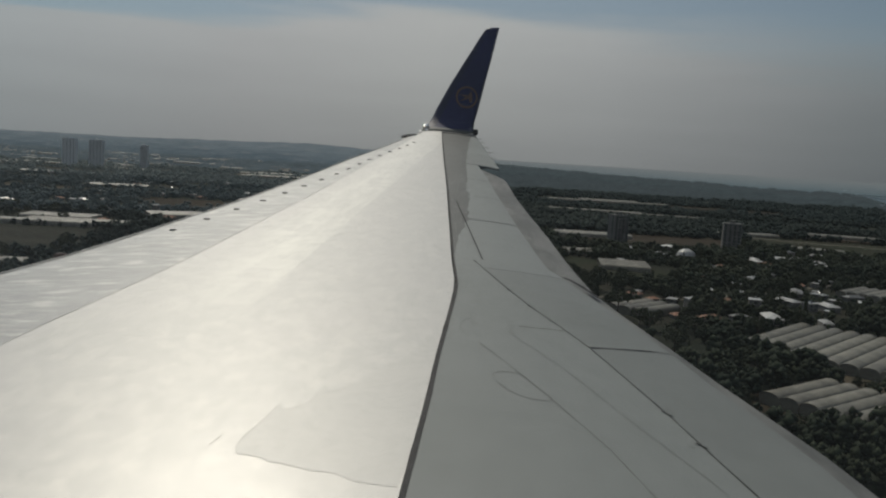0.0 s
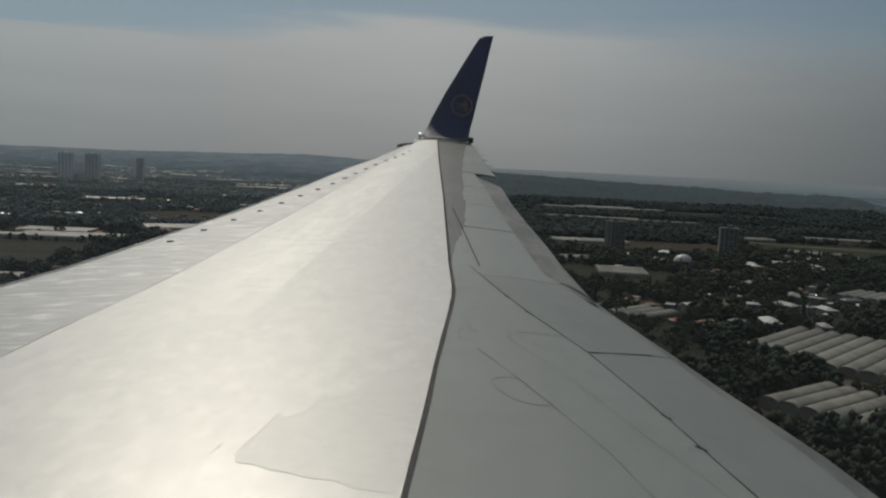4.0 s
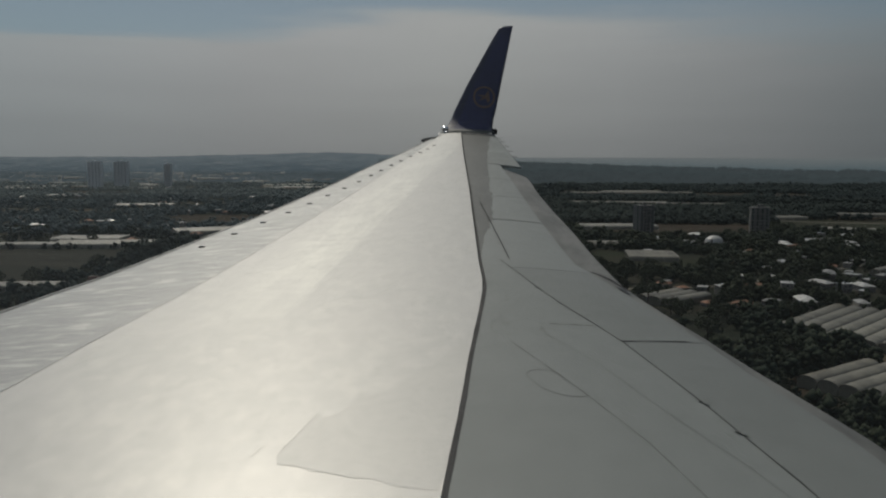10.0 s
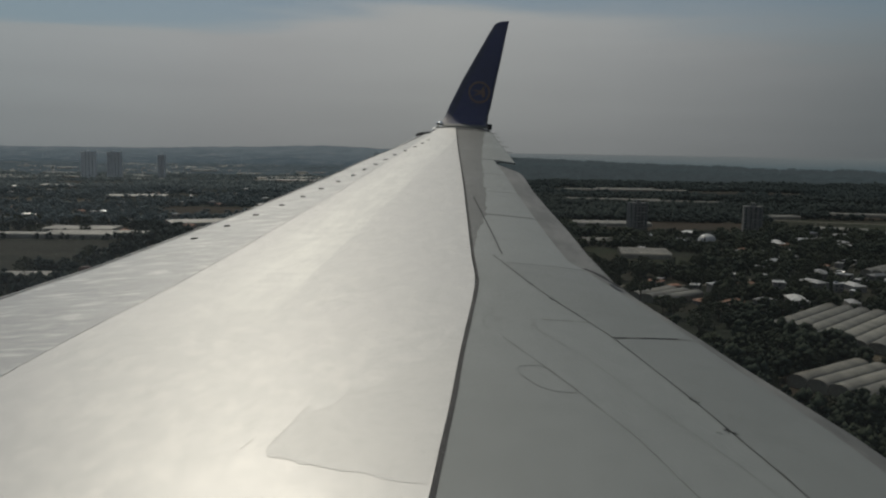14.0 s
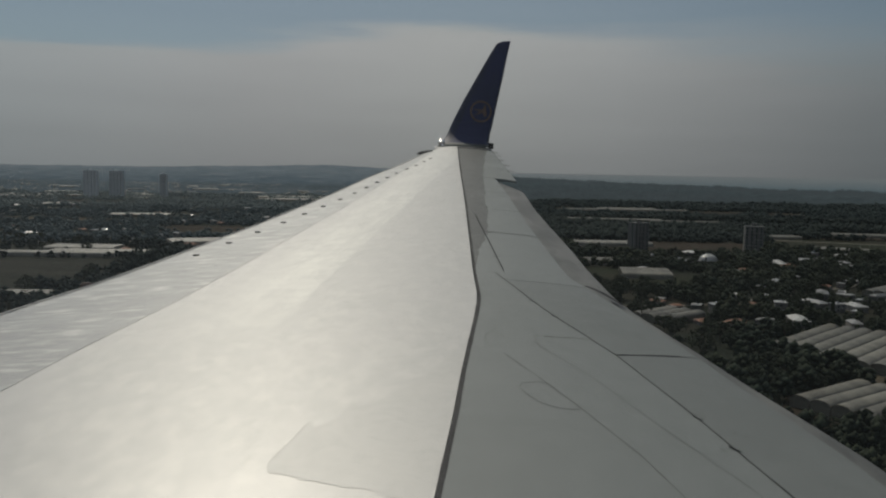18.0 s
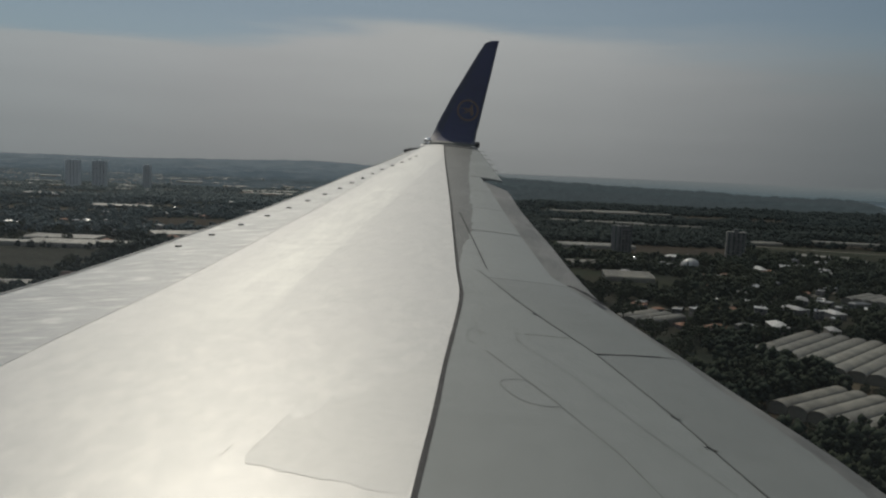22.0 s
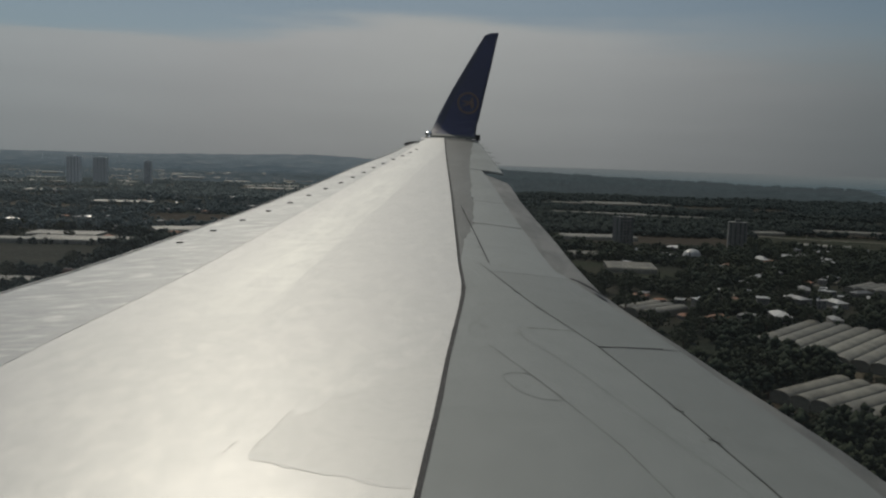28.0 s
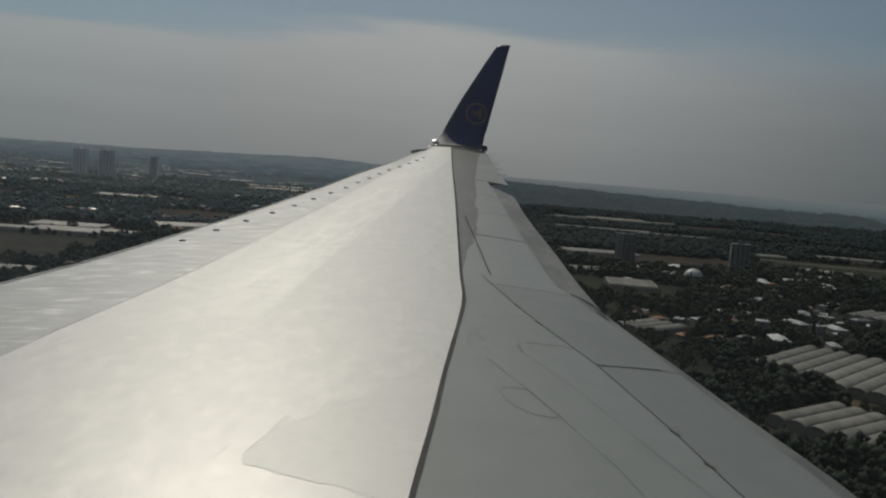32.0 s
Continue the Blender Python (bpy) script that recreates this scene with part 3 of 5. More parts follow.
def build_wing():
    # inner body under the skin panels
    v, fc = [], []
    ys = [-0.6 + 18.1 * i / 48 for i in range(49)]
    prof = [0.0, 0.01, 0.03, 0.08, 0.16, 0.3, 0.5, 0.7, 0.85, 1.0]
    for y in ys:
        a, b = NOSE(y) + 0.065, (REAR(y) if y > 12.7 else LIP(y)) - 0.012
        c = b - a
        top = [(a + c * u, y, crown(a + c * u, y) - 0.028 - (0.05 * c * (1 - u / 0.03) ** 2 * 0.4 if u < 0.03 else 0)) for u in prof]
        low = [(a + c * u, y, crown(a + c * u, y) - 0.035 - 0.11 * c * math.sqrt(u) * (1 - u) * 1.9 - 0.02 * c * (1 - u)) for u in prof[::-1][1:-1]]
        v += top + low
    w = len(prof) * 2 - 2
    for i in range(len(ys) - 1):
        for j in range(w):
            k, k2 = i * w + j, i * w + (j + 1) % w
            fc.append((k, k + w, k2 + w, k2))
    fc.append(tuple(range(w)))
    fc.append(tuple((len(ys) - 1) * w + j for j in range(w))[::-1])
    part("wing_body", mesh_of("wing_body", v, fc, SEALANT), plane, "dark inner wing structure seen in the joints")

    skin("wing_box_panel", SLAT, SPAR, -0.6, 17.42, SILVER, plane, "silver-grey coated wing box skin with a sun glare", ny=60, nx=14, ga=0.001, gb=0.002)
    # slats, in five lengths
    for a, b in ((-0.6, 3.2), (3.2015, 6.60), (6.6015, 10.3), (10.3015, 13.9), (13.9015, 17.42)):
        skin("leading_edge_slat", lambda y: NOSE(y) + 0.105, SLAT, a, b, SILVER_SLAT, plane, "", ny=16, nx=8, ga=0.008, gb=0.0005)
    # rounded nose
    v, fc = [], []
    arc = [(0.102, -0.004), (0.06, -0.001), (0.010, 0.018), (0.0, 0.045), (0.004, 0.09), (0.03, 0.15), (0.09, 0.22), (0.2, 0.28)]
    for y in [-0.6 + 18.05 * i / 40 for i in range(41)]:
        a, sc = NOSE(y), 0.35 + 0.65 * min(1, (18 - y) / 12)
        back = 0.045 * min(max((y - 5.0) / 7.0, 0.0), 1.0)
        v += [(a + back + dx * (0.102 - back) / 0.102 if dx < 0.102 else a + dx, y, crown(a + 0.06, y) - dz * sc) for dx, dz in arc]
    w = len(arc)
    for i in range(40):
        for j in range(w - 1):
            k = i * w + j
            fc.append((k, k + w, k + w + 1, k + 1))
    part("leading_edge", mesh_of("leading_edge", v, fc, NOSE_METAL, True), plane, "dull metal rounded leading edge")
    strip("nose_joint", [(NOSE(y) + 0.112, y) for y in np.linspace(0.2, 17.3, 36)], 0.03, SEALANT, plane, "dark joint behind the leading edge", steps=2)
    # behind the rear spar
    skin("fixed_trailing_panel", SPAR, HINGE, -0.6, 6.656, GREY_PAINT, plane, "plain grey painted panel ahead of the flap hinge", ny=36, nx=8, ga=0.024, gb=0.002)
    for a, b in ((-0.6, 2.2), (2.206, 4.83), (4.8305, 6.40)):
        skin("flap_panel", HINGE, LIP, a, b, GREY_REAR, plane, "", ny=18, nx=6, ga=0.002, gb=0.004)
    # outer part behind the spar
    skin("bare_skin_band", SPAR, lambda y: BARE(y) + 0.06, 6.66, 17.3, GREY_BARE, plane, "darker unpainted band beside the rear spar", drop=0.004, ny=44, nx=4, ga=0.022)
    for a, b in ((6.406, 8.29), (8.302, 9.735), (9.745, 11.165), (11.175, 12.66)):
        skin("spoiler_panel", lambda y: max(RAGGED(y), SPAR(y) + 0.024) if y > 6.66 else HINGE(y) + 0.006, LIP, a, b, GREY_PAINT, plane, "", ny=44, nx=6, gb=0.004, ga=0.001)
    skin("aileron_panel", RAGGED, REAR, 12.70, 17.3, GREY_PAINT, plane, "pale grey aileron at the wing tip", ny=60, nx=6, ga=0.001)
    skin("tip_fairing_panel", lambda y: NOSE(17.4), SPAR, 17.425, 17.85, SILVER, plane, "silver wing tip fairing", ny=4, nx=6)
    skin("tip_fairing_panel", SPAR, REAR, 17.425, 17.85, GREY_BARE, plane, "dull grey rear part of the wing tip fairing", ny=4, nx=6, ga=0.004)
    # lowered outboard flap and the flap's rounded rear strip
    skin("outboard_flap", LIP, lambda y: min(REAR(y) + 0.030, LIP(y) + 0.03 + (12.62 - y) * 0.42), 6.22, 12.62, GREY_FLAP, plane, "weathered grey outboard flap set lower", drop=0.048, thick=0.05, ny=30, nx=4, ga=-0.10)
    skin("flap_rear_strip", LIP, REAR, -0.6, 6.16, GREY_FLAP, plane, "grey rounded rear strip of the flap", drop=0.018, thick=0.06, ny=26, nx=3, ga=0.004)
    strip("flap_end_gap", [(1.118, 6.44), (1.165, 6.40), (1.225, 6.29), (1.275, 6.15), (1.318, 6.0)], 0.046, SEALANT, plane, "dark gap at the end of the outboard flap", lift=0.004)
    # dark joint lines
    strip("spar_joint", [(SPAR(y) + 0.012, y) for y in np.linspace(0.2, 5.9, 24)], 0.032, SPAR_SEAL, plane, "dark sealed joint along the rear spar", lift=0.003, steps=2)
    strip("spar_joint", [(SPAR(y) + 0.014, y) for y in np.linspace(5.9, 17.3, 40)], 0.020, SPAR_SEAL, plane, lift=0.003, steps=2)
    # pale strip paints the highlight on the edge of the silver skin
    strip("spar_edge", [(SPAR(y) - 0.008, y) for y in np.linspace(6.0, 17.0, 50)], 0.008, EDGE_HIGHLIGHT, plane, "bright strip painted as a highlight on the silver skin's edge", lift=0.002, steps=2)
    strip("hinge_joint", [(HINGE(y), y) for y in np.linspace(0.2, 6.63, 22)], 0.010, GAP, plane, "dark hinge gap of the flap", lift=0.002, steps=2)
    strip("cross_joint", [(1.019, 4.80), (1.3, 4.885), (1.44, 4.93)], 0.016, SEALANT, plane, "dark gap between two flap panels")
    strip("cross_joint", [(1.44, 4.93), (1.6, 4.972)], 0.013, SEAM, plane)
    strip("cross_joint", [(.453, 8.348), (.7, 8.30), (.93, 8.25)], 0.014, SEALANT, plane)
    strip("panel_seam", [(.359, 9.3), (.43, 8.0), (.497, 6.67)], 0.012, SEALANT, plane, "dark thin seam")
    for y, x in ((8.9, .385), (8.25, .42), (7.75, .44), (7.25, .46), (6.95, .47)):
        strip("panel_seam", [(x - 0.02, y), (x + 0.03, y - 0.03)], 0.016, SEAM, plane, lift=0.0014)
    for xa, xb in ((.557, .60), (.625, .70), (.712, .735), (.75, .83), (.845, .926)):
        strip("panel_seam", [(xa, 5.036 + (xa - .557) * .054), (xb, 5.036 + (xb - .557) * .054)], 0.013, SEAM_DIRT, plane, "worn seam crossing the grey panel", lift=0.0012)
    strip("panel_seam", [(.364, 4.688), (.46, 4.47), (.565, 4.233), (.68, 3.956), (.775, 3.71), (.868, 3.472), (.982, 3.047), (1.2, 2.4)], 0.009, SEAM, plane, lift=0.0014)
    strip("panel_seam", [(.578, 4.858), (.70, 4.62), (.813, 4.392), (.999, 3.907), (1.079, 3.703), (1.25, 3.313), (1.325, 3.096), (1.45, 2.7)], 0.009, FAINT, plane, lift=0.0014)
    strip("access_panel_outline", rounded([(.406, 4.195), (.43, 4.25), (.51, 4.267), (.565, 4.233), (.62, 4.10), (.68, 3.956), (.60, 3.935), (.53, 3.962), (.475, 4.02), (.425, 4.12)], True), 0.0075, SEAM, plane, "rounded outline of an access panel", lift=0.0014, steps=1)
    strip("panel_seam", rounded([(.328, 5.23), (.332, 5.14), (.285, 5.06), (.266, 4.987), (.266, 4.89), (.30, 4.80)]), 0.005, SEAM, plane, lift=0.0014)
    for x, y in ((1.253, 3.96), (1.323, 3.642), (.642, 5.832), (.752, 5.489)):
        strip("hinge_mark", [(x - 0.022, y + 0.02), (x - 0.002, y - 0.004), (x + 0.02, y - 0.02)], 0.014, SEALANT, plane, "small dark hinge fitting")
    # smears of grease round the fittings
    gr = random.Random(21)
    for cx, cy, sx, sy, n in ((.60, 4.93, .05, .05, 7), (1.30, 3.68, .05, .06, 6), (1.42, 3.80, .05, .05, 4), (1.24, 3.98, .04, .04, 3), (.36, 5.5, .03, .12, 4), (.33, 4.95, .03, .12, 5)):
        for k in range(n):
            x, y = cx + gr.uniform(-sx, sx), cy + gr.uniform(-sy, sy)
            strip("grease_smear", [(x, y), (x + gr.uniform(0.008, 0.03), y - gr.uniform(-0.01, 0.025))], gr.uniform(0.006, 0.016), GREASE, plane, "small brown grease smear", lift=0.0015, steps=3)
    # spanwise lap joint and tabs on the slats
    strip("lap_joint", [(SLAT(y) - 0.001, y) for y in np.linspace(0.3, 16.5, 30)], 0.0065, LAP, plane, "fine dirty lap joint behind the slats", lift=0.0025, steps=2)
    for k in range(0, 16):
        y = 7.52 + 0.5135 * k
        x = NOSE(y) + 0.345 + 0.015 * min(k, 7)
        me = box_mesh("slat_tab", -0.029, 0.029, -0.016, 0.016, -0.005, 0.010, SEALANT, 0.003)
        part("slat_tab", me, plane, "small black tab" if k == 0 else "", Matrix.Translation((x, y, crown(x, y))))
    me = box_mesh("slat_stop", -0.045, 0.045, -0.03, 0.03, -0.06, 0.018, RED_BRACKET, 0.01)
    part("slat_stop", me, plane, "rust-red slat end stop", Matrix.Translation((NOSE(6.62) + 0.02, 6.62, crown(NOSE(6.62), 6.62))))
    # dried stain with a wavy rim
    rim = [(.09, 4.75), (-.06, 4.36), (-.16, 4.20), (-.243, 4.079), (-.308, 3.947), (-.353, 3.905), (-.392, 3.872), (-.414, 3.925), (-.424, 3.948), (-.436, 3.88), (-.482, 3.735), (-.545, 3.672), (-.585, 3.672), (-.602, 3.712), (-.65, 3.524), (-.692, 3.37), (-.703, 3.30), (-.684, 3.235), (-.643, 3.222), (-.572, 3.195), (-.545, 3.168), (-.497, 3.162), (-.406, 3.128), (-.36, 3.112), (-.292, 3.104), (-.202, 3.05), (-.12, 3.03), (-.04, 3.02)]
    rim = rounded(rim, n=5, rough=0.006)
    v = [(x, y, crown(x, y) + 0.0007) for x, y in rim] + [(x, y, crown(x, y) + 0.0007) for x, y in ((SPAR(3.3) - 0.003, 3.3), (SPAR(3.6) - 0.003, 3.6), (SPAR(4.1) - 0.003, 4.1), (SPAR(4.6) - 0.003, 4.6))]
    part("fluid_stain", mesh_of("fluid_stain", v, [tuple(range(len(v)))[::-1]], STAIN), plane, "dried matt fluid stain on the silver skin")
    strip("stain_edge", rim[18:118], 0.0032, STAIN_EDGE, plane, "darker wavy rim of the stain", lift=0.0011, steps=1)
    for x, y in ((-.812, 3.30), (-.800, 3.34), (-.792, 3.37)):
        strip("stain_edge", [(x, y), (x + 0.012, y + 0.022)], 0.006, STAIN_EDGE, plane, lift=0.0008)
    # dark slat end at the tip
    bm = bmesh.new()
    bmesh.ops.create_uvsphere(bm, u_segments=14, v_segments=8, radius=1.0)
    me = bpy.data.meshes.new("slat_end_cap")
    for q in bm.verts:
        q.co = (q.co.x * 0.20, q.co.y * 0.36, q.co.z * 0.05)
    bm.to_mesh(me)
    bm.free()
    me.materials.append(RUBBER)
    part("slat_end_cap", me, plane, "dark pointed slat end cap", pose(-.31, 16.75, .36, 5, 0, -18))
    for y in (13.2, 14.0, 14.8, 15.6, 16.4, 17.1):
        x = REAR(y)
        rod = mesh_of("static_wick", *tube_data([(x - 0.03, y, crown(x, y)), (x + 0.03, y, crown(x, y)), (x + 0.10, y - 0.02, crown(x, y) - 0.008)], [0.006, 0.005, 0.003], 6), SEALANT)
        part("static_wick", rod, plane, "thin static wick" if y == 13.2 else "")


WL = [(17.62, -.166, .50, .96, .52), (17.90, -.09, .575, .972, .575), (18.10, .008, .681, .97, .66), (18.25, .09, .85, 1.0, .84), (18.33, .158, 1.024, 1.046, 1.0),
      (18.50, .437, 1.594, 1.17, 1.6), (18.65, .734, 2.132, 1.287, 2.14), (18.80, 1.022, 2.651, 1.391, 2.66), (18.86, 1.140, 2.846, 1.436, 2.86), (18.88, 1.235, 2.898, 1.450, 2.912)]


def winglet_side(u, i):
    """Half thickness of the winglet at chord part u of its section i."""
    c = WL[i][3] - WL[i][1]
    return 0.20 * c * (math.sqrt(max(u, 0)) * 0.9 - 0.5 * u - 0.4 * u * u) * (0.35 if i == 0 else 0.6 if i == 1 else 1.0 if i < 8 else 0.6)


def build_winglet():
    v, fc = [], []
    prof = [0, 0.01, 0.04, 0.1, 0.2, 0.35, 0.55, 0.75, 0.9, 1.0]
    for i, (y, xa, za, xb, zb) in enumerate(WL):
        a, b = WL[max(i - 1, 0)], WL[min(i + 1, len(WL) - 1)]
        t = Vector((0, b[0] - a[0], (b[2] + b[4] - a[2] - a[4]) / 2)).normalized()
        n = Vector((0, -t.z, t.y))
        if i == 0:
            n = Vector((0, -0.2, 0.98))
        ring = [Vector((xa + (xb - xa) * u, y, za + (zb - za) * u)) + n * winglet_side(u, i) for u in prof]
        ring += [Vector((xa + (xb - xa) * u, y, za + (zb - za) * u)) - n * winglet_side(u, i) for u in prof[::-1][1:-1]]
        v += ring
    w = len(prof) * 2 - 2
    for i in range(len(WL) - 1):
        for j in range(w):
            k, k2 = i * w + j, i * w + (j + 1) % w
            fc.append((k, k2, k2 + w, k + w))
    fc.append(tuple((len(WL) - 1) * w + j for j in range(w)))
    wl = part("winglet", mesh_of("winglet", v, [q for q in fc if min(q) >= w], NAVY, True), plane, "tall navy-blue blended winglet")
    root = [q for q in fc if min(q) < w] + [tuple(range(w))[::-1]]
    part("winglet_root", mesh_of("winglet_root", v[:2 * w], root, GREY_BARE, True), wl, "dull grey root of the winglet")

    # paler metal edge
    side_v, side_f = [], []
    for i, (y, xa, za, xb, zb) in enumerate(WL[1:-1], 1):
        ring = v[i * w:(i + 1) * w]
        for p in (ring[4], ring[3], ring[2], ring[1], ring[0], ring[-1], ring[-2], ring[-3]):
            side_v.append(p + (p - Vector((xb, y, zb))).normalized() * 0.004 + Vector((0, -0.003 if p.y < y else 0.003, 0)))
    for i in range(len(WL) - 3):
        for j in range(7):
            k = 8 * i + j
            side_f.append((k, k + 1, k + 9, k + 8))
    part("winglet_edge", mesh_of("winglet_edge", side_v, side_f, EDGE_BLUE, True), wl, "paler worn leading edge")

    def face(x, z):
        zs = [0.5 * (r[2] + r[4]) for r in WL]
        y = float(np.interp(z, zs, [r[0] for r in WL]))
        xa = float(np.interp(z, zs, [r[1] for r in WL]))
        xb = float(np.interp(z, zs, [r[3] for r in WL]))
        u = (x - xa) / (xb - xa)
        i = int(np.interp(z, zs, range(len(WL))))
        return (x, y - winglet_side(min(max(u, 0.02), 0.98), i) * 1.06 - 0.012, z)

    cx, cz, r = 0.795, 1.315, 0.24
    v, fc = [], []
    for k in range(32):
        t = 2 * math.pi * k / 32
        for rr in (r, r * 0.83):
            v.append(face(cx + rr * math.cos(t), cz + rr * math.sin(t)))
    for k in range(32):
        a, b = 2 * k, 2 * ((k + 1) % 32)
        fc.append((a, a + 1, b + 1, b))
    part("emblem_ring", mesh_of("emblem_ring", v, fc, ORANGE), wl, "faded orange ring")
    bars = [((-0.16, -0.10), (0.02, 0.03), (0.10, 0.15), (0.03, -0.03)), ((0.03, 0.02), (0.10, 0.15), (0.13, -0.08), (0.07, -0.13)), ((-0.17, 0.05), (-0.02, 0.05), (0.04, 0.0), (-0.06, 0.01))]
    for q in bars:
        v = [face(cx + a, cz + b) for a, b in q]
        part("emblem_bar", mesh_of("emblem_bar", v, [(0, 1, 2, 3)], ORANGE), wl)
    # rear position light block and front lamp glass
    part("tail_block", box_mesh("tail_block", -0.05, 0.06, -0.05, 0.05, -0.06, 0.06, SEALANT, 0.012), wl, "dark rear light fairing", Matrix.Translation((1.0, 17.95, .56)))
    bm = bmesh.new()
    bmesh.ops.create_icosphere(bm, subdivisions=3, radius=0.052)
    for q in bm.verts:
        q.co.x *= 1.5
    me = bpy.data.meshes.new("position_lamp")
    bm.to_mesh(me)
    bm.free()
    me.polygons.foreach_set("use_smooth", [True] * len(me.polygons))
    me.materials.append(CHROME)
    part("position_lamp", me, wl, "shiny wing-tip lamp glass with a sun glint", Matrix.Translation((-.05, 17.88, .62)))
    # polished discs added for the glint, tilted to mirror the sun at the window
    to_sun = Vector((math.sin(SUN_AZ) * math.cos(SUN_EL), math.cos(SUN_AZ) * math.cos(SUN_EL), math.sin(SUN_EL)))
    for x, y, z, r in ((-.075, 17.75, .635, 0.034), (-.03, 17.60, .55, 0.026)):
        n = (to_sun - Vector((x, y, z)).normalized()).normalized()
        bm = bmesh.new()
        bmesh.ops.create_uvsphere(bm, u_segments=20, v_segments=12, radius=1.0)
        for q in bm.verts:
            q.co = (q.co.x * r * 1.5, q.co.y * r, q.co.z * 0.012)
        fm = bpy.data.meshes.new("lamp_cover")
        bm.to_mesh(fm)
        bm.free()
        fm.polygons.foreach_set("use_smooth", [True] * len(fm.polygons))
        fm.materials.append(CHROME)
        part("lamp_cover", fm, wl, "small polished disc tilted to make a sun glint", Matrix.Translation((x, y, z)) @ n.to_track_quat("Z", "Y").to_matrix().to_4x4())


def build_fuselage():
    """The cabin side with the window that the view looks through."""
    r, cy, cz = 1.95, -1.80, -0.30
    hw, z0, z1 = 0.14, -0.20, 0.20
    xs = [-7.0, -4.5, -2.0, -hw, hw, 1.5, 4.0]
    ang = [radians(a) for a in range(-100, 260, 12)]
    cut0, cut1 = math.asin((z0 - cz) / r), math.asin((z1 - cz) / r)
    ang = sorted([a for a in ang if not cut0 - 0.05 < a < cut1 + 0.05] + [cut0, cut1])
    v, fc = [], []
    for rr in (r, r - 0.06):
        for x in xs:
            v += [(x, cy + rr * math.cos(a), cz + rr * math.sin(a)) for a in ang]
    w, n = len(ang), len(xs) * len(ang)
    hole = ang.index(cut0)
    for i in range(len(xs) - 1):
        for j in range(w):
            if i == 3 and j == hole:
                continue
            a, b = i * w + j, i * w + (j + 1) % w
            fc += [(a, b, b + w, a + w), (a + n, a + w + n, b + w + n, b + n)]
    c = [3 * w + hole, 3 * w + hole + 1, 4 * w + hole + 1, 4 * w + hole]
    for p, q in zip(c, c[1:] + c[:1]):
        fc.append((p, q, q + n, p + n))
    for i in (0, len(xs) - 1):
        for j in range(w):
            a, b = i * w + j, i * w + (j + 1) % w
            fc.append((a, b, b + n, a + n))
    part("fuselage_side", mesh_of("fuselage_side", v, fc, WHITE_SKIN), plane, "plain white fuselage shell with the cabin window opening")
    for x in (-7.0, 3.98):
        ring = [(x, cy + (r - 0.06) * math.cos(2 * math.pi * k / 30), cz + (r - 0.06) * math.sin(2 * math.pi * k / 30)) for k in range(30)]
        ring2 = [(p[0] + 0.02, p[1], p[2]) for p in ring]
        fcs = [tuple(range(30)), tuple(range(30, 60))[::-1]] + [(k, (k + 1) % 30, 30 + (k + 1) % 30, 30 + k) for k in range(30)]
        part("bulkhead", mesh_of("bulkhead", ring + ring2, fcs, WHITE_SKIN), plane)


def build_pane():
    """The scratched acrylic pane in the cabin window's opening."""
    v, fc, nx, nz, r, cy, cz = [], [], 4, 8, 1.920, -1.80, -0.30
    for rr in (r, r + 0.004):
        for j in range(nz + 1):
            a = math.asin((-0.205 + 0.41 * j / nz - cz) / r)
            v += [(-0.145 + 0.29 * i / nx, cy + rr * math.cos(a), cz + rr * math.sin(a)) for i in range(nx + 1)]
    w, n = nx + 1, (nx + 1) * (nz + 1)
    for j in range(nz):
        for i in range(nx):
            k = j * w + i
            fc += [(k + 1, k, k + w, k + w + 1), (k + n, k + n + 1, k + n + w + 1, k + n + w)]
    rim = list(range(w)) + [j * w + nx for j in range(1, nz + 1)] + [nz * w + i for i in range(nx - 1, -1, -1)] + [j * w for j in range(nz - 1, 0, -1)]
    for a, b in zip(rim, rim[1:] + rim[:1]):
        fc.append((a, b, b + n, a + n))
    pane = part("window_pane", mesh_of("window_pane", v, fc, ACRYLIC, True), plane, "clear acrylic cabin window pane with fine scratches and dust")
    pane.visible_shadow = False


build_wing()
build_winglet()
build_fuselage()
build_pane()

# ---- the plain, the sea and the far rim ----
def shore(x):
    return 2750 - 2.8 * (x - 1431)


def rise(x, y):
    """Height of the land: flat plain, sinking under the sea beyond the shore."""
    s = shore(x) - y
    return 0.0 if s > 60 else max(-6.0, (s - 60) * 0.05)


RIDGE = curve([(-.08, 10), (.0, 16), (.08, 24), (.16, 36), (.25, 50), (.33, 60), (.40, 68), (.46, 73), (.53, 75)])


def coast_rise(u):
    """Distance and height of the crest along the coast, in the direction u."""
    depth = min(4100, 6757 / (1 + 2.8 * max(u, 0)) - 420)
    h = 75 - RIDGE(u) * depth / 4500 + 4 * noise.noise((u * 14, 3, 0)) + 2.5 * noise.noise((u * 70, 5, 3)) + 3.5 * noise.noise((u * 420, 8, 3))
    return depth, max(h, 3.0)


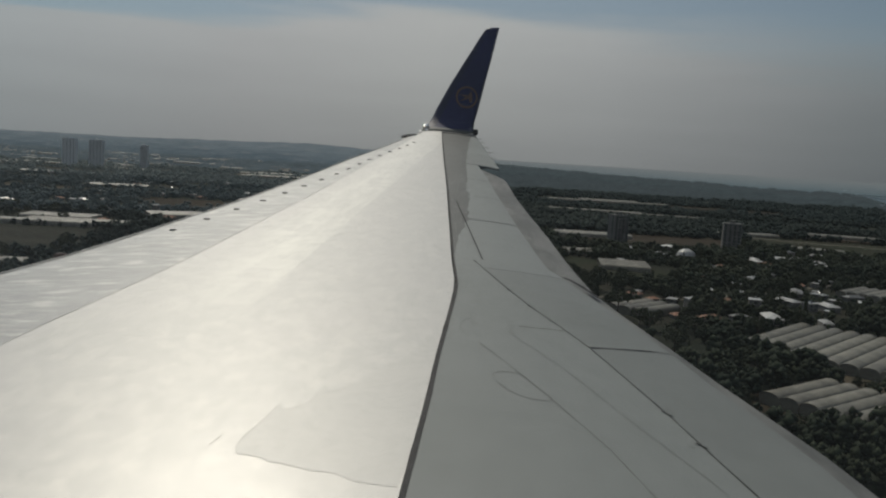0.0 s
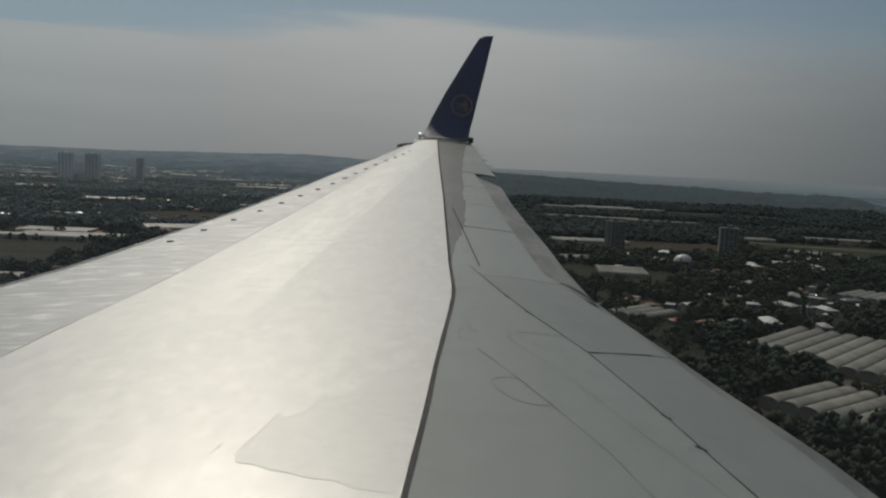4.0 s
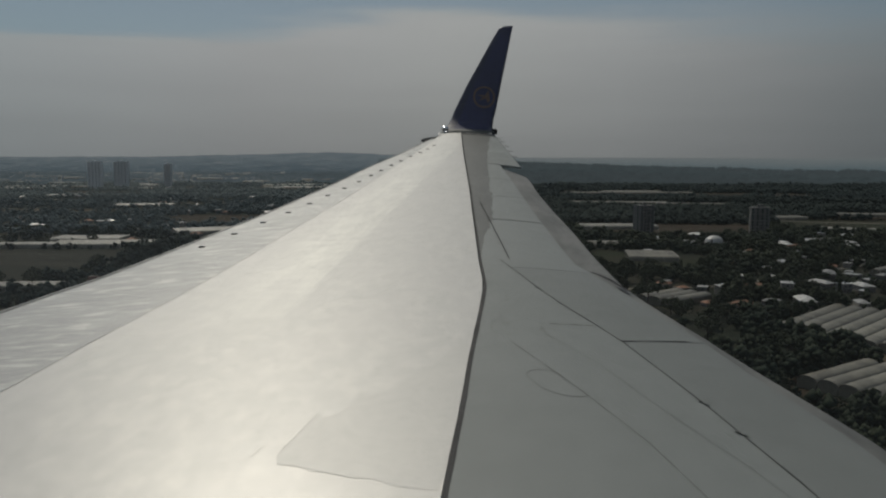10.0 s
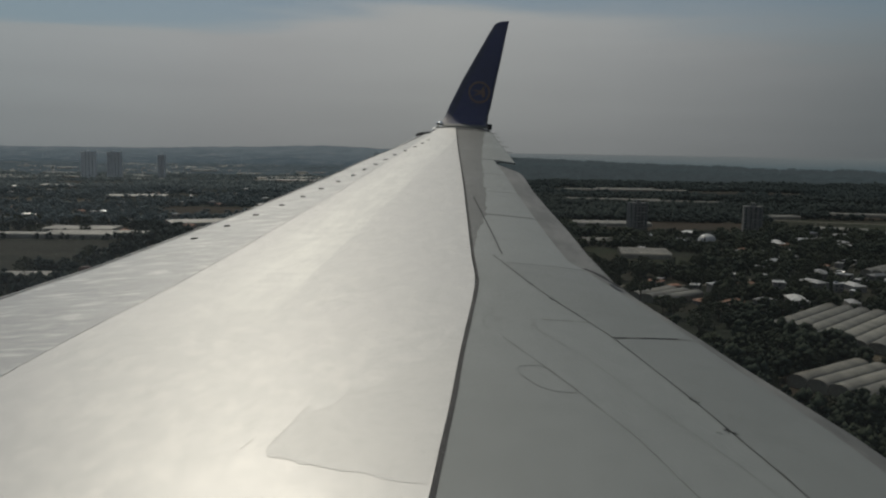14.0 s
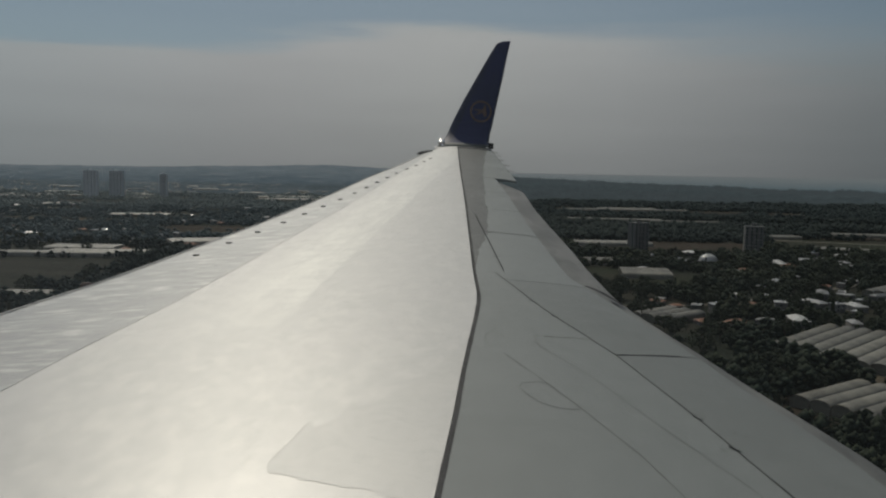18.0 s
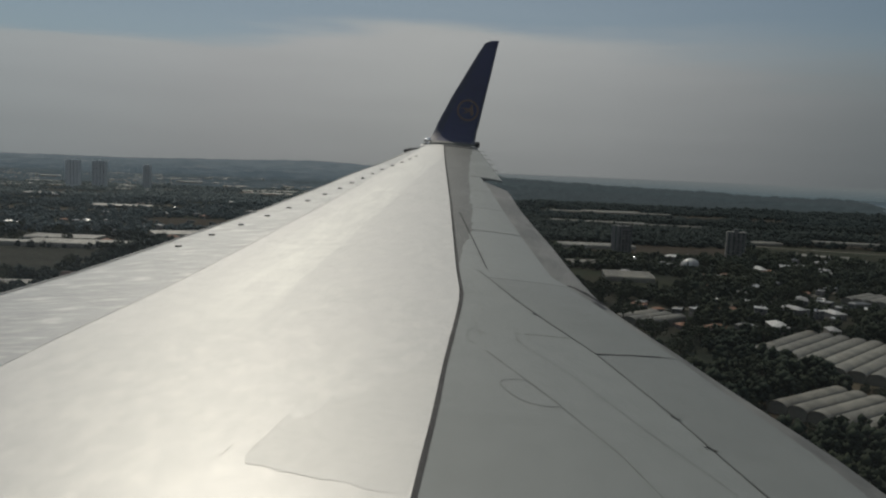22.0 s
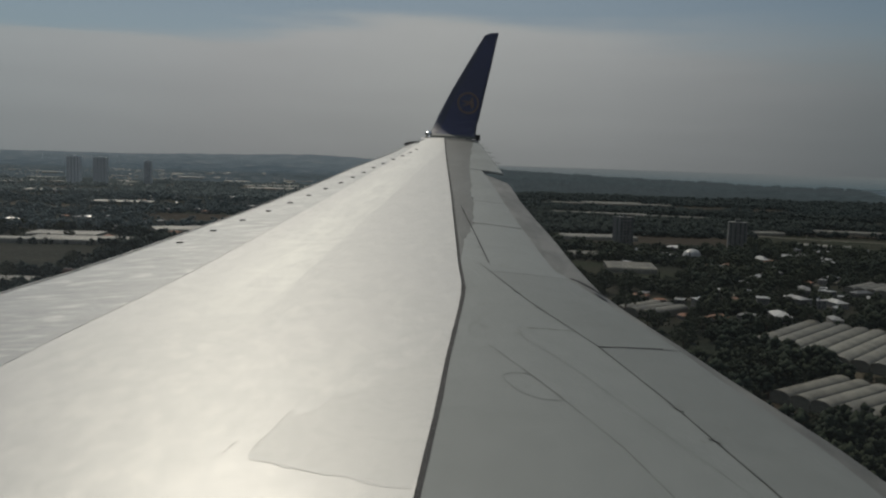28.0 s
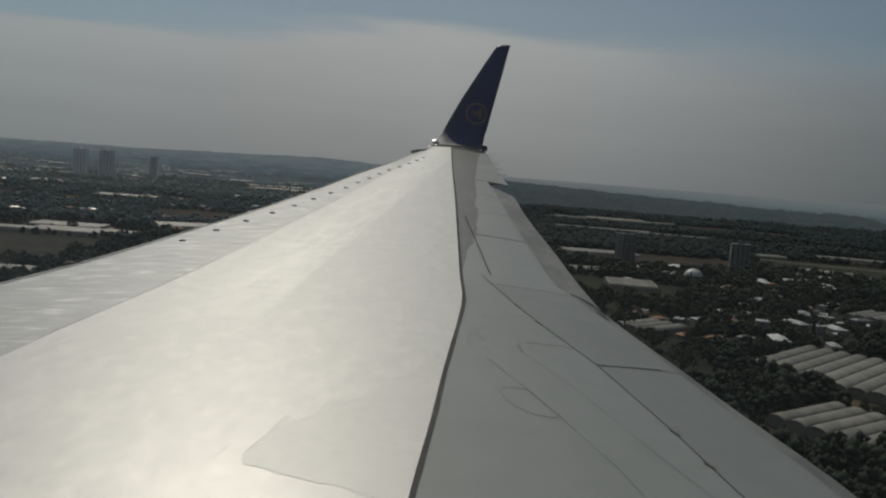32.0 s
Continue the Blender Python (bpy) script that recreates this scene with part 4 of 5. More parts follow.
def build_ground():
    line = sorted({*(int(v) for v in np.linspace(-6200, 6200, 81)), *range(-600, 601, 60)})
    deep = sorted({*(int(v) for v in np.linspace(-3000, 6200, 76)), *range(0, 1500, 75)})
    v = [(x, y, rise(x, y)) for y in deep for x in line]
    w = len(line)
    fc = [(j * w + i, j * w + i + 1, (j + 1) * w + i + 1, (j + 1) * w + i) for j in range(len(deep) - 1) for i in range(w - 1)]
    tagged(new("ground", mesh_of("ground", v, fc, SOIL)), "dark dry coastal plain with scrub and fields", "ground", kind="structure")
    v = [(150, 6200, -1), (6200, 6200, -1), (6200, -3000, -1), (3470, -3000, -1), (150, 6190, -1)]
    tagged(new("water", mesh_of("water", v, [(0, 4, 3, 2, 1)], WATER)), "hazy blue-grey sea beyond the coast", "sea", kind="structure")
    # upright glowing sheet past the last kilometre: far sea with haze painted in
    v = [(150, 4930, -2), (4200, 4930, -2), (4200, 4931, 74), (150, 4931, 74)]
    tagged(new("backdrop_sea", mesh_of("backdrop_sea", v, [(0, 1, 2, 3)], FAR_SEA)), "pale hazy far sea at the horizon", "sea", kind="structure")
    # glowing sheet laid over the far ground, haze painted into it
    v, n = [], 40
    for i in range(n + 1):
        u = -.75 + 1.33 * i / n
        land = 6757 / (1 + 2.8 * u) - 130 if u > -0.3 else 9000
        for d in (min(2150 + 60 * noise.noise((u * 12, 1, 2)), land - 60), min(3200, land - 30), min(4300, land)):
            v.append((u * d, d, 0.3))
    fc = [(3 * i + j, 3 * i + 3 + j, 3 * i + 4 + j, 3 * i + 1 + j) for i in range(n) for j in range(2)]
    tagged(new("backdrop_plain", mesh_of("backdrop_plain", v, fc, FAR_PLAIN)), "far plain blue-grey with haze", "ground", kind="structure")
    # long low hills on the rim of the plain
    top = curve([(-.75, 72), (-.53, 75), (-.40, 77), (-.3, 80), (-.2, 93), (-.12, 99), (-.05, 88), (.0, 72), (.06, 45), (.12, 20), (.2, 4), (.56, 1)])
    for name, depth, low in (("backdrop_hills", 4500, 1.0), ("backdrop_ridge", 4150, 0.66)):
        v, fc, n = [], [], 260
        for i in range(n + 1):
            u = -.75 + 1.28 * i / n
            h = top(u) * low * (1 + 0.10 * noise.noise((u * 9, depth, 0)) + 0.05 * noise.noise((u * 60, depth, 3)) + 0.035 * noise.noise((u * 210, depth, 3)))
            x = u * depth
            v += [(x, depth - 260, -1), (x, depth - 120, max(h, 0) * 0.6), (x, depth, max(h, 0.5)), (x, depth + 300, -1)]
        for i in range(n):
            for j in range(3):
                k = 4 * i + j
                fc.append((k, k + 4, k + 5, k + 1))
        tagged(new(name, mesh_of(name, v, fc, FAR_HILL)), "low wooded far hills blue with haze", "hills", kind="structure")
    # wooded rise along the coast, sinking to the shore
    v, fc, n = [], [], 240
    for i in range(n + 1):
        u = -.08 + .61 * i / n
        depth, h = coast_rise(u)
        v += [(u * (depth - 240), depth - 240, -1), (u * depth, depth - 110, h * 0.62), (u * depth, depth, h), (u * (depth + 120), depth + 120, -1)]
    for i in range(n):
        for j in range(3):
            k = 4 * i + j
            fc.append((k, k + 4, k + 5, k + 1))
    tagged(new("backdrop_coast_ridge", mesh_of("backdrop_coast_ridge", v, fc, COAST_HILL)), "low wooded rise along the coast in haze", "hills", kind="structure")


build_ground()


TAKEN = []                                  # rectangles kept clear of trees: centre, axis, half sizes


def keep(cx, cy, ang, hx, hy):
    TAKEN.append((cx, cy, math.cos(ang), math.sin(ang), hx, hy))


def free(x, y, gap=2.0):
    for cx, cy, c, s, hx, hy in TAKEN:
        dx, dy = x - cx, y - cy
        if abs(dx * c + dy * s) < hx + gap and abs(-dx * s + dy * c) < hy + gap:
            return False
    return True


def sheet(name, corners, mat, label, z=0.06, n=10):
    """A field or road laid on the plain: its edges wander a little."""
    (ax, ay), (bx, by), (cx, cy), (dx, dy) = corners
    v, fc = [], []
    for i in range(n + 1):
        s = i / n
        for j in range(n + 1):
            t = j / n
            x = (ax * (1 - s) + bx * s) * (1 - t) + (dx * (1 - s) + cx * s) * t
            y = (ay * (1 - s) + by * s) * (1 - t) + (dy * (1 - s) + cy * s) * t
            if i in (0, n) or j in (0, n):
                x += 4 * noise.noise((x * 0.05, y * 0.05, 5))
                y += 6 * noise.noise((x * 0.05, y * 0.05, 9))
            v.append((x, y, z))
    w = n + 1
    for i in range(n):
        for j in range(n):
            k = i * w + j
            fc.append((k, k + 1, k + 1 + w, k + w))
    me = mesh_of(name, v, fc, mat)
    if me.polygons[0].normal.z < 0:
        me.flip_normals()
    return tagged(new(name, me), label, "field", kind="structure")


FIELDS = [
    (FIELD_BROWN, "bare brown soil strip beside the greenhouses", (104, 250), (126, 232), (150, 262), (116, 288)),
    (FIELD_TAN, "pale dry yard between greenhouses", (150, 300), (185, 268), (215, 290), (175, 325)),
    (FIELD_BROWN, "reddish ploughed field", (285, 470), (380, 440), (420, 520), (310, 545)),
    (FIELD_GREEN, "dark green crop field", (92, 575), (180, 540), (195, 600), (100, 700)),
    (FIELD_BROWN, "open brown field with long greenhouses", (118, 790), (330, 770), (360, 930), (130, 960)),
    (FIELD_GREEN, "dull green field by the village", (350, 830), (560, 800), (610, 985), (370, 1030)),
    (FIELD_TAN, "narrow pale stubble strip along the wood", (150, 1095), (640, 975), (648, 995), (155, 1120)),
    (FIELD_BROWN, "far brown field with white greenhouses", (190, 1560), (720, 1500), (760, 1760), (210, 1800)),
    (FIELD_GREEN, "far green clearing in the wood", (420, 1240), (680, 1190), (700, 1290), (440, 1350)),
    (FIELD_BROWN, "open brown field in the wood with long greenhouses", (175, 1265), (470, 1215), (500, 1330), (190, 1395)),
    (FIELD_BROWN, "bare brown field beside the wood", (470, 1010), (600, 985), (640, 1090), (500, 1130)),
    (FIELD_DARK, "dark brown fallow field in front of the houses", (-350, 470), (-215, 470), (-235, 665), (-420, 680)),
    (FIELD_GREEN, "dull green meadow", (-560, 720), (-440, 690), (-420, 820), (-560, 830)),
    (FIELD_TAN, "pale stubble field", (-640, 1130), (-480, 1120), (-470, 1200), (-650, 1210)),
    (FIELD_BROWN, "brown plot among gardens", (-330, 950), (-210, 960), (-220, 1080), (-360, 1080)),
    (FIELD_GREEN, "green plot among houses", (-800, 1400), (-600, 1390), (-600, 1480), (-830, 1500)),
    (FIELD_BROWN, "far brown field", (-900, 1700), (-620, 1680), (-600, 1800), (-920, 1850)),
    (FIELD_TAN, "far pale field", (-760, 2030), (-420, 2030), (-430, 2130), (-800, 2140)),
]


def road(name, pts, width, label):
    v, fc = [], []
    fine = []
    for (xa, ya), (xb, yb) in zip(pts, pts[1:]):
        fine += [(xa + (xb - xa) * k / 8, ya + (yb - ya) * k / 8) for k in range(8)]
    fine.append(pts[-1])
    for i, (x, y) in enumerate(fine):
        a, b = fine[max(i - 1, 0)], fine[min(i + 1, len(fine) - 1)]
        dx, dy = b[0] - a[0], b[1] - a[1]
        n = math.hypot(dx, dy)
        wv = width * (0.5 + 0.12 * noise.noise((x * 0.03, y * 0.03, 2)))
        v += [(x - dy / n * wv, y + dx / n * wv, 0.12), (x + dy / n * wv, y - dx / n * wv, 0.12)]
    for i in range(len(fine) - 1):
        fc.append((2 * i, 2 * i + 1, 2 * i + 3, 2 * i + 2))
    me = mesh_of(name, v, fc, TRACK)
    if me.polygons[0].normal.z < 0:
        me.flip_normals()
    return tagged(new(name, me), label, "road", kind="structure")


for k, (mat, label, *corners) in enumerate(FIELDS):
    sheet(f"field_{k + 1}", corners, mat, label)
    (ax, ay), (bx, by), (cx, cy), (dx, dy) = corners
    along = math.atan2(by - ay, bx - ax)
    keep((ax + bx + cx + dx) / 4, (ay + by + cy + dy) / 4, along, math.hypot(bx - ax, by - ay) * 0.46, math.hypot(dx - ax, dy - ay) * 0.42)
road("road_1", [(60, 1120), (180, 1100), (274, 1075), (350, 1020), (428, 975), (640, 900)], 9, "pale dirt road along the edge of the wood")
road("road_2", [(-520, 1040), (-441, 976), (-370, 890), (-308, 825), (-230, 770)], 9, "pale country road between fields")
road("road_3", [(88, 470), (150, 480), (215, 520), (300, 590), (420, 640)], 6, "narrow lane through the village")
road("road_4", [(-980, 1500), (-760, 1400), (-560, 1330), (-300, 1400), (-120, 1500)], 9, "pale road winding over the plain")
road("road_5", [(-900, 2050), (-600, 1950), (-500, 2080), (-350, 2060)], 10, "far forked dirt road")

# ---- greenhouses ----
def span_mesh(length, width, eave, arch, mat, seg=10):
    """One barrel of film: side wall, arch, side wall, open below, with hoops standing proud."""
    v, fc = [], []
    prof = [(-width / 2 + 0.05, 0)] + [(-math.cos(math.pi * k / seg) * (width / 2 - 0.05), eave + math.sin(math.pi * k / seg) ** 0.85 * arch) for k in range(seg + 1)] + [(width / 2 - 0.05, 0)]
    n = max(2, int(length / 6))
    for i in range(n + 1):
        for a, b in prof:
            v.append((a, length * i / n, b))
        if i < n:
            for a, b in prof:
                v.append((a * 0.985, length * (i + 0.5) / n, b * 0.985))
    w = len(prof)
    for i in range(2 * n):
        for j in range(w - 1):
            k = i * w + j
            fc.append((k, k + 1, k + 1 + w, k + w))
    return mesh_of("span_cover", v, fc, mat)


def end_mesh(width, eave, arch, mat, seg=10):
    v = [(-width / 2 + 0.05, 0, 0)] + [(-math.cos(math.pi * k / seg) * (width / 2 - 0.05), 0, eave + math.sin(math.pi * k / seg) ** 0.85 * arch) for k in range(seg + 1)] + [(width / 2 - 0.05, 0, 0)]
    n = len(v)
    v += [(x, 0.08, z) for x, y, z in v]
    fc = [tuple(range(n)), tuple(range(n, 2 * n))[::-1]] + [(k, (k + 1) % n, n + (k + 1) % n, n + k) for k in range(n)]
    return mesh_of("end_wall", v, fc, mat)


def greenhouse(x, y, ang, length, spans, width=7.5, eave=2.6, arch=2.0, mat=None, label="milky multi-span plastic greenhouse on the plain", group="greenhouses"):
    """Origin at a corner; spans lie side by side to the right of the axis."""
    mat = mat or FILM
    a = radians(ang)
    gh = tagged(new("greenhouse"), label, "greenhouse", group)
    gh.matrix_basis = Matrix.Translation((x, y, 0)) @ Matrix.Rotation(a - math.pi / 2, 4, "Z")
    cover, end = span_mesh(length, width, eave, arch, mat), end_mesh(width, eave, arch, mat)
    gut = box_mesh("gutter", -0.18, 0.18, 0, length, eave - 0.25, eave + 0.1, FRAME)
    for k in range(spans):
        px = width * (k + 0.5)
        part("span_cover", cover, gh, "", Matrix.Translation((px, 0, 0)))
        part("end_wall", end, gh, "", Matrix.Translation((px, 0.3, 0)))
        part("end_wall", end, gh, "", Matrix.Translation((px, length - 0.4, 0)))
        if k:
            part("gutter", gut, gh, "", Matrix.Translation((width * k, 0, 0)))
    c, s = math.cos(a), math.sin(a)
    w = spans * width
    keep(x + c * length / 2 + s * w / 2, y + s * length / 2 - c * w / 2, a, length / 2, w / 2)
    return gh


greenhouse(134, 347, 46, 78, 9, 7.4, label="large cream multi-span plastic greenhouse with barrel roofs")
greenhouse(115, 268, 36, 40, 5, 7.0, label="cream multi-span tunnel greenhouse near the wing")
greenhouse(98, 430, 40, 34, 3, 8.0, label="small three-span tunnel greenhouse among trees")
greenhouse(120, 712, 4, 44, 3, 8.0, mat=FILM, label="long white greenhouse at the field edge")
greenhouse(137, 640, -8, 36, 5, 8.0, label="white greenhouse beside dark trees")
greenhouse(135, 900, 0, 86, 4, 8.0, mat=FILM_OLD, label="dusty long greenhouse in a brown field")
greenhouse(315, 1010, 8, 118, 3, 8.0, label="long pale greenhouse by the wood")
greenhouse(379, 866, -28, 60, 4, 8.0, mat=FILM_OLD, label="dusty greenhouse by the village")
greenhouse(246, 1740, 0, 260, 3, 9.0, label="very long white far greenhouse")
greenhouse(330, 1800, 0, 120, 4, 9.0, label="white far greenhouse block")
greenhouse(205, 1372, -9, 150, 3, 8.0, label="long white greenhouse in a field by the wood")
greenhouse(330, 1325, -9, 120, 2, 8.0, label="low white greenhouse rows in a brown field")
greenhouse(505, 1085, -12, 90, 3, 8.0, label="long pale greenhouse beside a brown field")
greenhouse(420, 745, -14, 66, 3, 8.0, label="white greenhouse rows behind the village")
greenhouse(270, 530, 42, 40, 6, 7.0, label="five cream tunnels behind the village")
greenhouse(-349, 755, 3, 60, 4, 8.0, mat=FILM_OLD, label="dusty low greenhouse beside a brown field")
greenhouse(-400, 690, 3, 130, 2, 8.0, mat=FILM_OLD, label="long low dusty greenhouse at a field edge")
greenhouse(-262, 470, 4, 44, 2, 8.0, mat=FILM_OLD, label="low pale greenhouse at the near edge of a field")
greenhouse(-330, 712, 2, 84, 2, 8.0, label="long white greenhouse with rounded spans at a field edge")
greenhouse(-275, 830, 25, 60, 5, 8.0, mat=FILM_OLD, label="grey stepped greenhouse roofs")
greenhouse(-503, 1275, 8, 85, 5, 8.0, label="white greenhouse among far houses")
greenhouse(-760, 1600, 12, 70, 6, 8.0, label="bright stepped greenhouse block")
far_rng = random.Random(7)
for k in range(48):
    fy = far_rng.uniform(1900, 3880)
    fu = far_rng.uniform(-0.56, -0.16) if k < 43 else far_rng.uniform(0.2, 0.5)
    greenhouse(fu * fy, fy, far_rng.uniform(-8, 12), far_rng.uniform(90, 260), far_rng.choice((2, 3, 4)), 9.0, 3.0, 2.2, far_rng.choice((FILM, FILM, FILM_OLD)), "pale far greenhouse rows on the plain", "far greenhouses")


# ---- houses ----
def house(w, d, h, roof, floors):
    """A small house: walls, roof, door, windows and a roof tank."""
    ob = tagged(new("house"), "", "house", "village houses")
    part("wall", box_mesh("wall", -w / 2, w / 2, -d / 2, d / 2, 0, h, PLASTER), ob)
    if roof == "flat":
        part("roof", box_mesh("roof", -w / 2 - 0.4, w / 2 + 0.4, -d / 2 - 0.4, d / 2 + 0.4, h, h + 0.35, ROOF_PALE, 0.05), ob)
        part("roof_tank", mesh_of("roof_tank", *tube_data([(-0.9, 0, h + 1.5), (0.9, 0, h + 1.5)], [0.45, 0.45], 10), TANK), ob, "white steel water tank")
        part("solar_panel", mesh_of("solar_panel", [(-1, -1.6, h + 0.5), (1, -1.6, h + 0.5), (1, -0.3, h + 1.5), (-1, -0.3, h + 1.5), (-1, -1.6, h + 0.42), (1, -1.6, h + 0.42), (1, -0.3, h + 1.42), (-1, -0.3, h + 1.42)], [(0, 1, 2, 3), (4, 7, 6, 5), (0, 4, 5, 1), (2, 6, 7, 3), (0, 3, 7, 4), (1, 5, 6, 2)], PANE), ob)
    else:
        o, r = 0.5, 1.9
        v = [(-w / 2 - o, -d / 2 - o, h), (w / 2 + o, -d / 2 - o, h), (w / 2 + o, d / 2 + o, h), (-w / 2 - o, d / 2 + o, h), (-w / 4, 0, h + r), (w / 4, 0, h + r)]
        part("roof", mesh_of("roof", v, [(0, 1, 5, 4), (2, 3, 4, 5), (1, 2, 5), (3, 0, 4), (3, 2, 1, 0)], ROOF_TILE if roof == "tile" else ROOF_PALE), ob)
    win = box_mesh("window", -0.55, 0.55, -0.06, 0.06, 0, 1.3, PANE)
    for fl in range(floors):
        for k in (-1, 1):
            part("window", win, ob, "", Matrix.Translation((k * w / 4, -d / 2 - 0.02, 1.0 + 3 * fl)))
            part("window", win, ob, "", Matrix.Translation((k * w / 2 + k * 0.02, 0, 1.0 + 3 * fl)) @ Matrix.Rotation(math.pi / 2, 4, "Z"))
    part("door", box_mesh("door", -0.5, 0.5, -0.07, 0.05, 0, 2.1, BARK), ob, "", Matrix.Translation((0.2, -d / 2, 0)))
    return ob


KINDS = [(house(11, 8, 3.2, "flat", 1), "pale low flat-roofed village house with a roof tank"),
         (house(9, 8, 6.2, "flat", 2), "pale two-storey flat-roofed house with a roof tank"),
         (house(12, 9, 3.4, "tile", 1), "plastered house with a terracotta hip roof"),
         (house(18, 9, 4.0, "sheet", 1), "long farm shed with a pale sheet roof")]
hr = random.Random(21)


def settle_house(x, y, kind=None):
    ob, label = KINDS[kind if kind is not None else hr.choice((0, 0, 1, 2, 3, 3))]
    a = hr.uniform(0, math.pi)
    if not free(x, y, 4):
        return
    c = copy_thing(ob, Matrix.Translation((x, y, 0)) @ Matrix.Rotation(a, 4, "Z") @ Matrix.Scale(hr.uniform(0.5, 0.9), 4))
    tagged(c, label)
    keep(x, y - 4, a, 7, 8)


for x, y in ((182, 516), (210, 543), (259, 560), (236, 470), (296, 662), (292, 590), (112, 560), (176, 470), (100, 372), (152, 455), (225, 610), (330, 600), (250, 640), (88, 330), (178, 262)):
    settle_house(x, y)
for k in range(105):
    y = hr.uniform(400, 900)
    settle_house(hr.uniform(0.24, 0.56) * y, y)
for k in range(90):
    y = hr.uniform(700, 1700)
    settle_house(hr.uniform(-0.56, -0.2) * y, y)
for k in range(8):
    y = hr.uniform(1100, 1900)
    settle_house(hr.uniform(0.12, 0.5) * y, y)
for ob, label in KINDS:
    for o in (*ob.children_recursive, ob):
        bpy.data.objects.remove(o)


def tower(x, y, ang, w, d, floors, wall=None, label="dark weathered concrete apartment tower with rows of windows"):
    """A slab of flats: shell with floor bands, windows and balconies, a lift house on top."""
    wall = wall or PLASTER_DARK
    t = tagged(new("apartment_tower"), label, "apartment building", "apartment towers")
    t.matrix_basis = Matrix.Translation((x, y, 0)) @ Matrix.Rotation(radians(ang), 4, "Z")
    h = floors * 3.0
    part("wall", box_mesh("wall", -w / 2, w / 2, -d / 2, d / 2, 0, h, wall), t)
    part("roof", box_mesh("roof", -w / 2 - 0.3, w / 2 + 0.3, -d / 2 - 0.3, d / 2 + 0.3, h, h + 0.9, wall, 0.1), t)
    part("lift_house", box_mesh("lift_house", -2.5, 2.5, -2, 2, h + 0.9, h + 3.6, wall), t)
    win = box_mesh("window", -0.8, 0.8, -0.08, 0.08, 0, 1.5, PANE)
    bal = box_mesh("balcony", -1.6, 1.6, -1.2, 0, -0.15, 0.95, PLASTER if wall is PLASTER_DARK else wall)
    for fl in range(floors):
        for k in range(4):
            px = -w / 2 + w * (k + 0.5) / 4
            part("window", win, t, "", Matrix.Translation((px, -d / 2 - 0.02, 3 * fl + 1.0)))
            if k in (1, 2) and fl:
                part("balcony", bal, t, "", Matrix.Translation((px, -d / 2 - 0.09, 3 * fl + 0.2)))
        for k in (-1, 1):
            part("window", win, t, "", Matrix.Translation((k * (w / 2 + 0.02), k * 2, 3 * fl + 1.0)) @ Matrix.Rotation(math.pi / 2, 4, "Z"))
    keep(x, y, radians(ang), w / 2 + 3, d / 2 + 3)


tower(196, 830, 20, 16, 13, 9)
tower(300, 800, -15, 17, 13, 9)
tower(-838, 1990, 6, 30, 20, 21, PLASTER_FAR, "tall hazy apartment tower, one of a pair")
tower(-776, 1990, 6, 30, 20, 21, PLASTER_FAR, "tall hazy apartment tower, one of a pair")
tower(-668, 2000, 2, 15, 14, 19, PLASTER_FAR, "slender hazy apartment tower")


def domed_hall(x, y):
    t = tagged(new("domed_hall"), "whitewashed domed hall among trees", "domed building")
    t.location = (x, y, 0)
    v, fc = tube_data([(0, 0, 0), (0, 0, 5)], [9, 9], 8)
    part("wall", mesh_of("wall", v, fc, PLASTER), t)
    bm = bmesh.new()
    bmesh.ops.create_uvsphere(bm, u_segments=20, v_segments=12, radius=7.6)
    bmesh.ops.delete(bm, geom=[q for q in bm.verts if q.co.z < -0.5], context="VERTS")
    me = bpy.data.meshes.new("dome")
    bm.to_mesh(me)
    bm.free()
    me.polygons.foreach_set("use_smooth", [True] * len(me.polygons))
    me.materials.append(ROOF_PALE)
    part("dome", me, t, "", Matrix.Translation((0, 0, 5.0)) @ Matrix.Diagonal((1, 1, 0.75, 1)))
    win = box_mesh("window", -0.6, 0.6, -0.1, 0.1, 1.5, 3.6, PANE)
    for k in range(8):
        a = math.pi / 4 * (k + 0.5)
        part("window", win, t, "", Matrix.Rotation(a + math.pi / 2, 4, "Z") @ Matrix.Translation((0, -8.3, 0)))
    keep(x, y, 0, 9, 9)


domed_hall(222, 690)

# ---- trees ----
ICO = None


def ico():
    global ICO
    if ICO is None:
        bm = bmesh.new()
        bmesh.ops.create_icosphere(bm, subdivisions=1, radius=1.0)
        bm.verts.ensure_lookup_table()
        ICO = (np.array([q.co[:] for q in bm.verts]), np.array([[q.index for q in fa.verts] for fa in bm.faces]))
        bm.free()
    return ICO


OCTA = (np.array([(1, 0, 0), (-1, 0, 0), (0, 1, 0), (0, -1, 0), (0, 0, 1), (0, 0, -1)], float), np.array([(0, 2, 4), (2, 1, 4), (1, 3, 4), (3, 0, 4), (2, 0, 5), (1, 2, 5), (3, 1, 5), (0, 3, 5)]))


def clumps(centres, sizes, rng, squash=0.8, rough=0.35, coarse=False):
    """Many ragged leaf clumps in one mesh."""
    bv, bf = OCTA if coarse else ico()
    n, m = len(centres), len(bv)
    v = bv[None] * (1 + rng.uniform(-rough, rough, (n, m, 1))) * np.asarray(sizes)[:, None, None]
    v = v * np.array([1, 1, squash]) + np.asarray(centres)[:, None, :]
    fc = bf[None] + (np.arange(n) * m)[:, None, None]
    return v.reshape(-1, 3), fc.reshape(-1, 3)


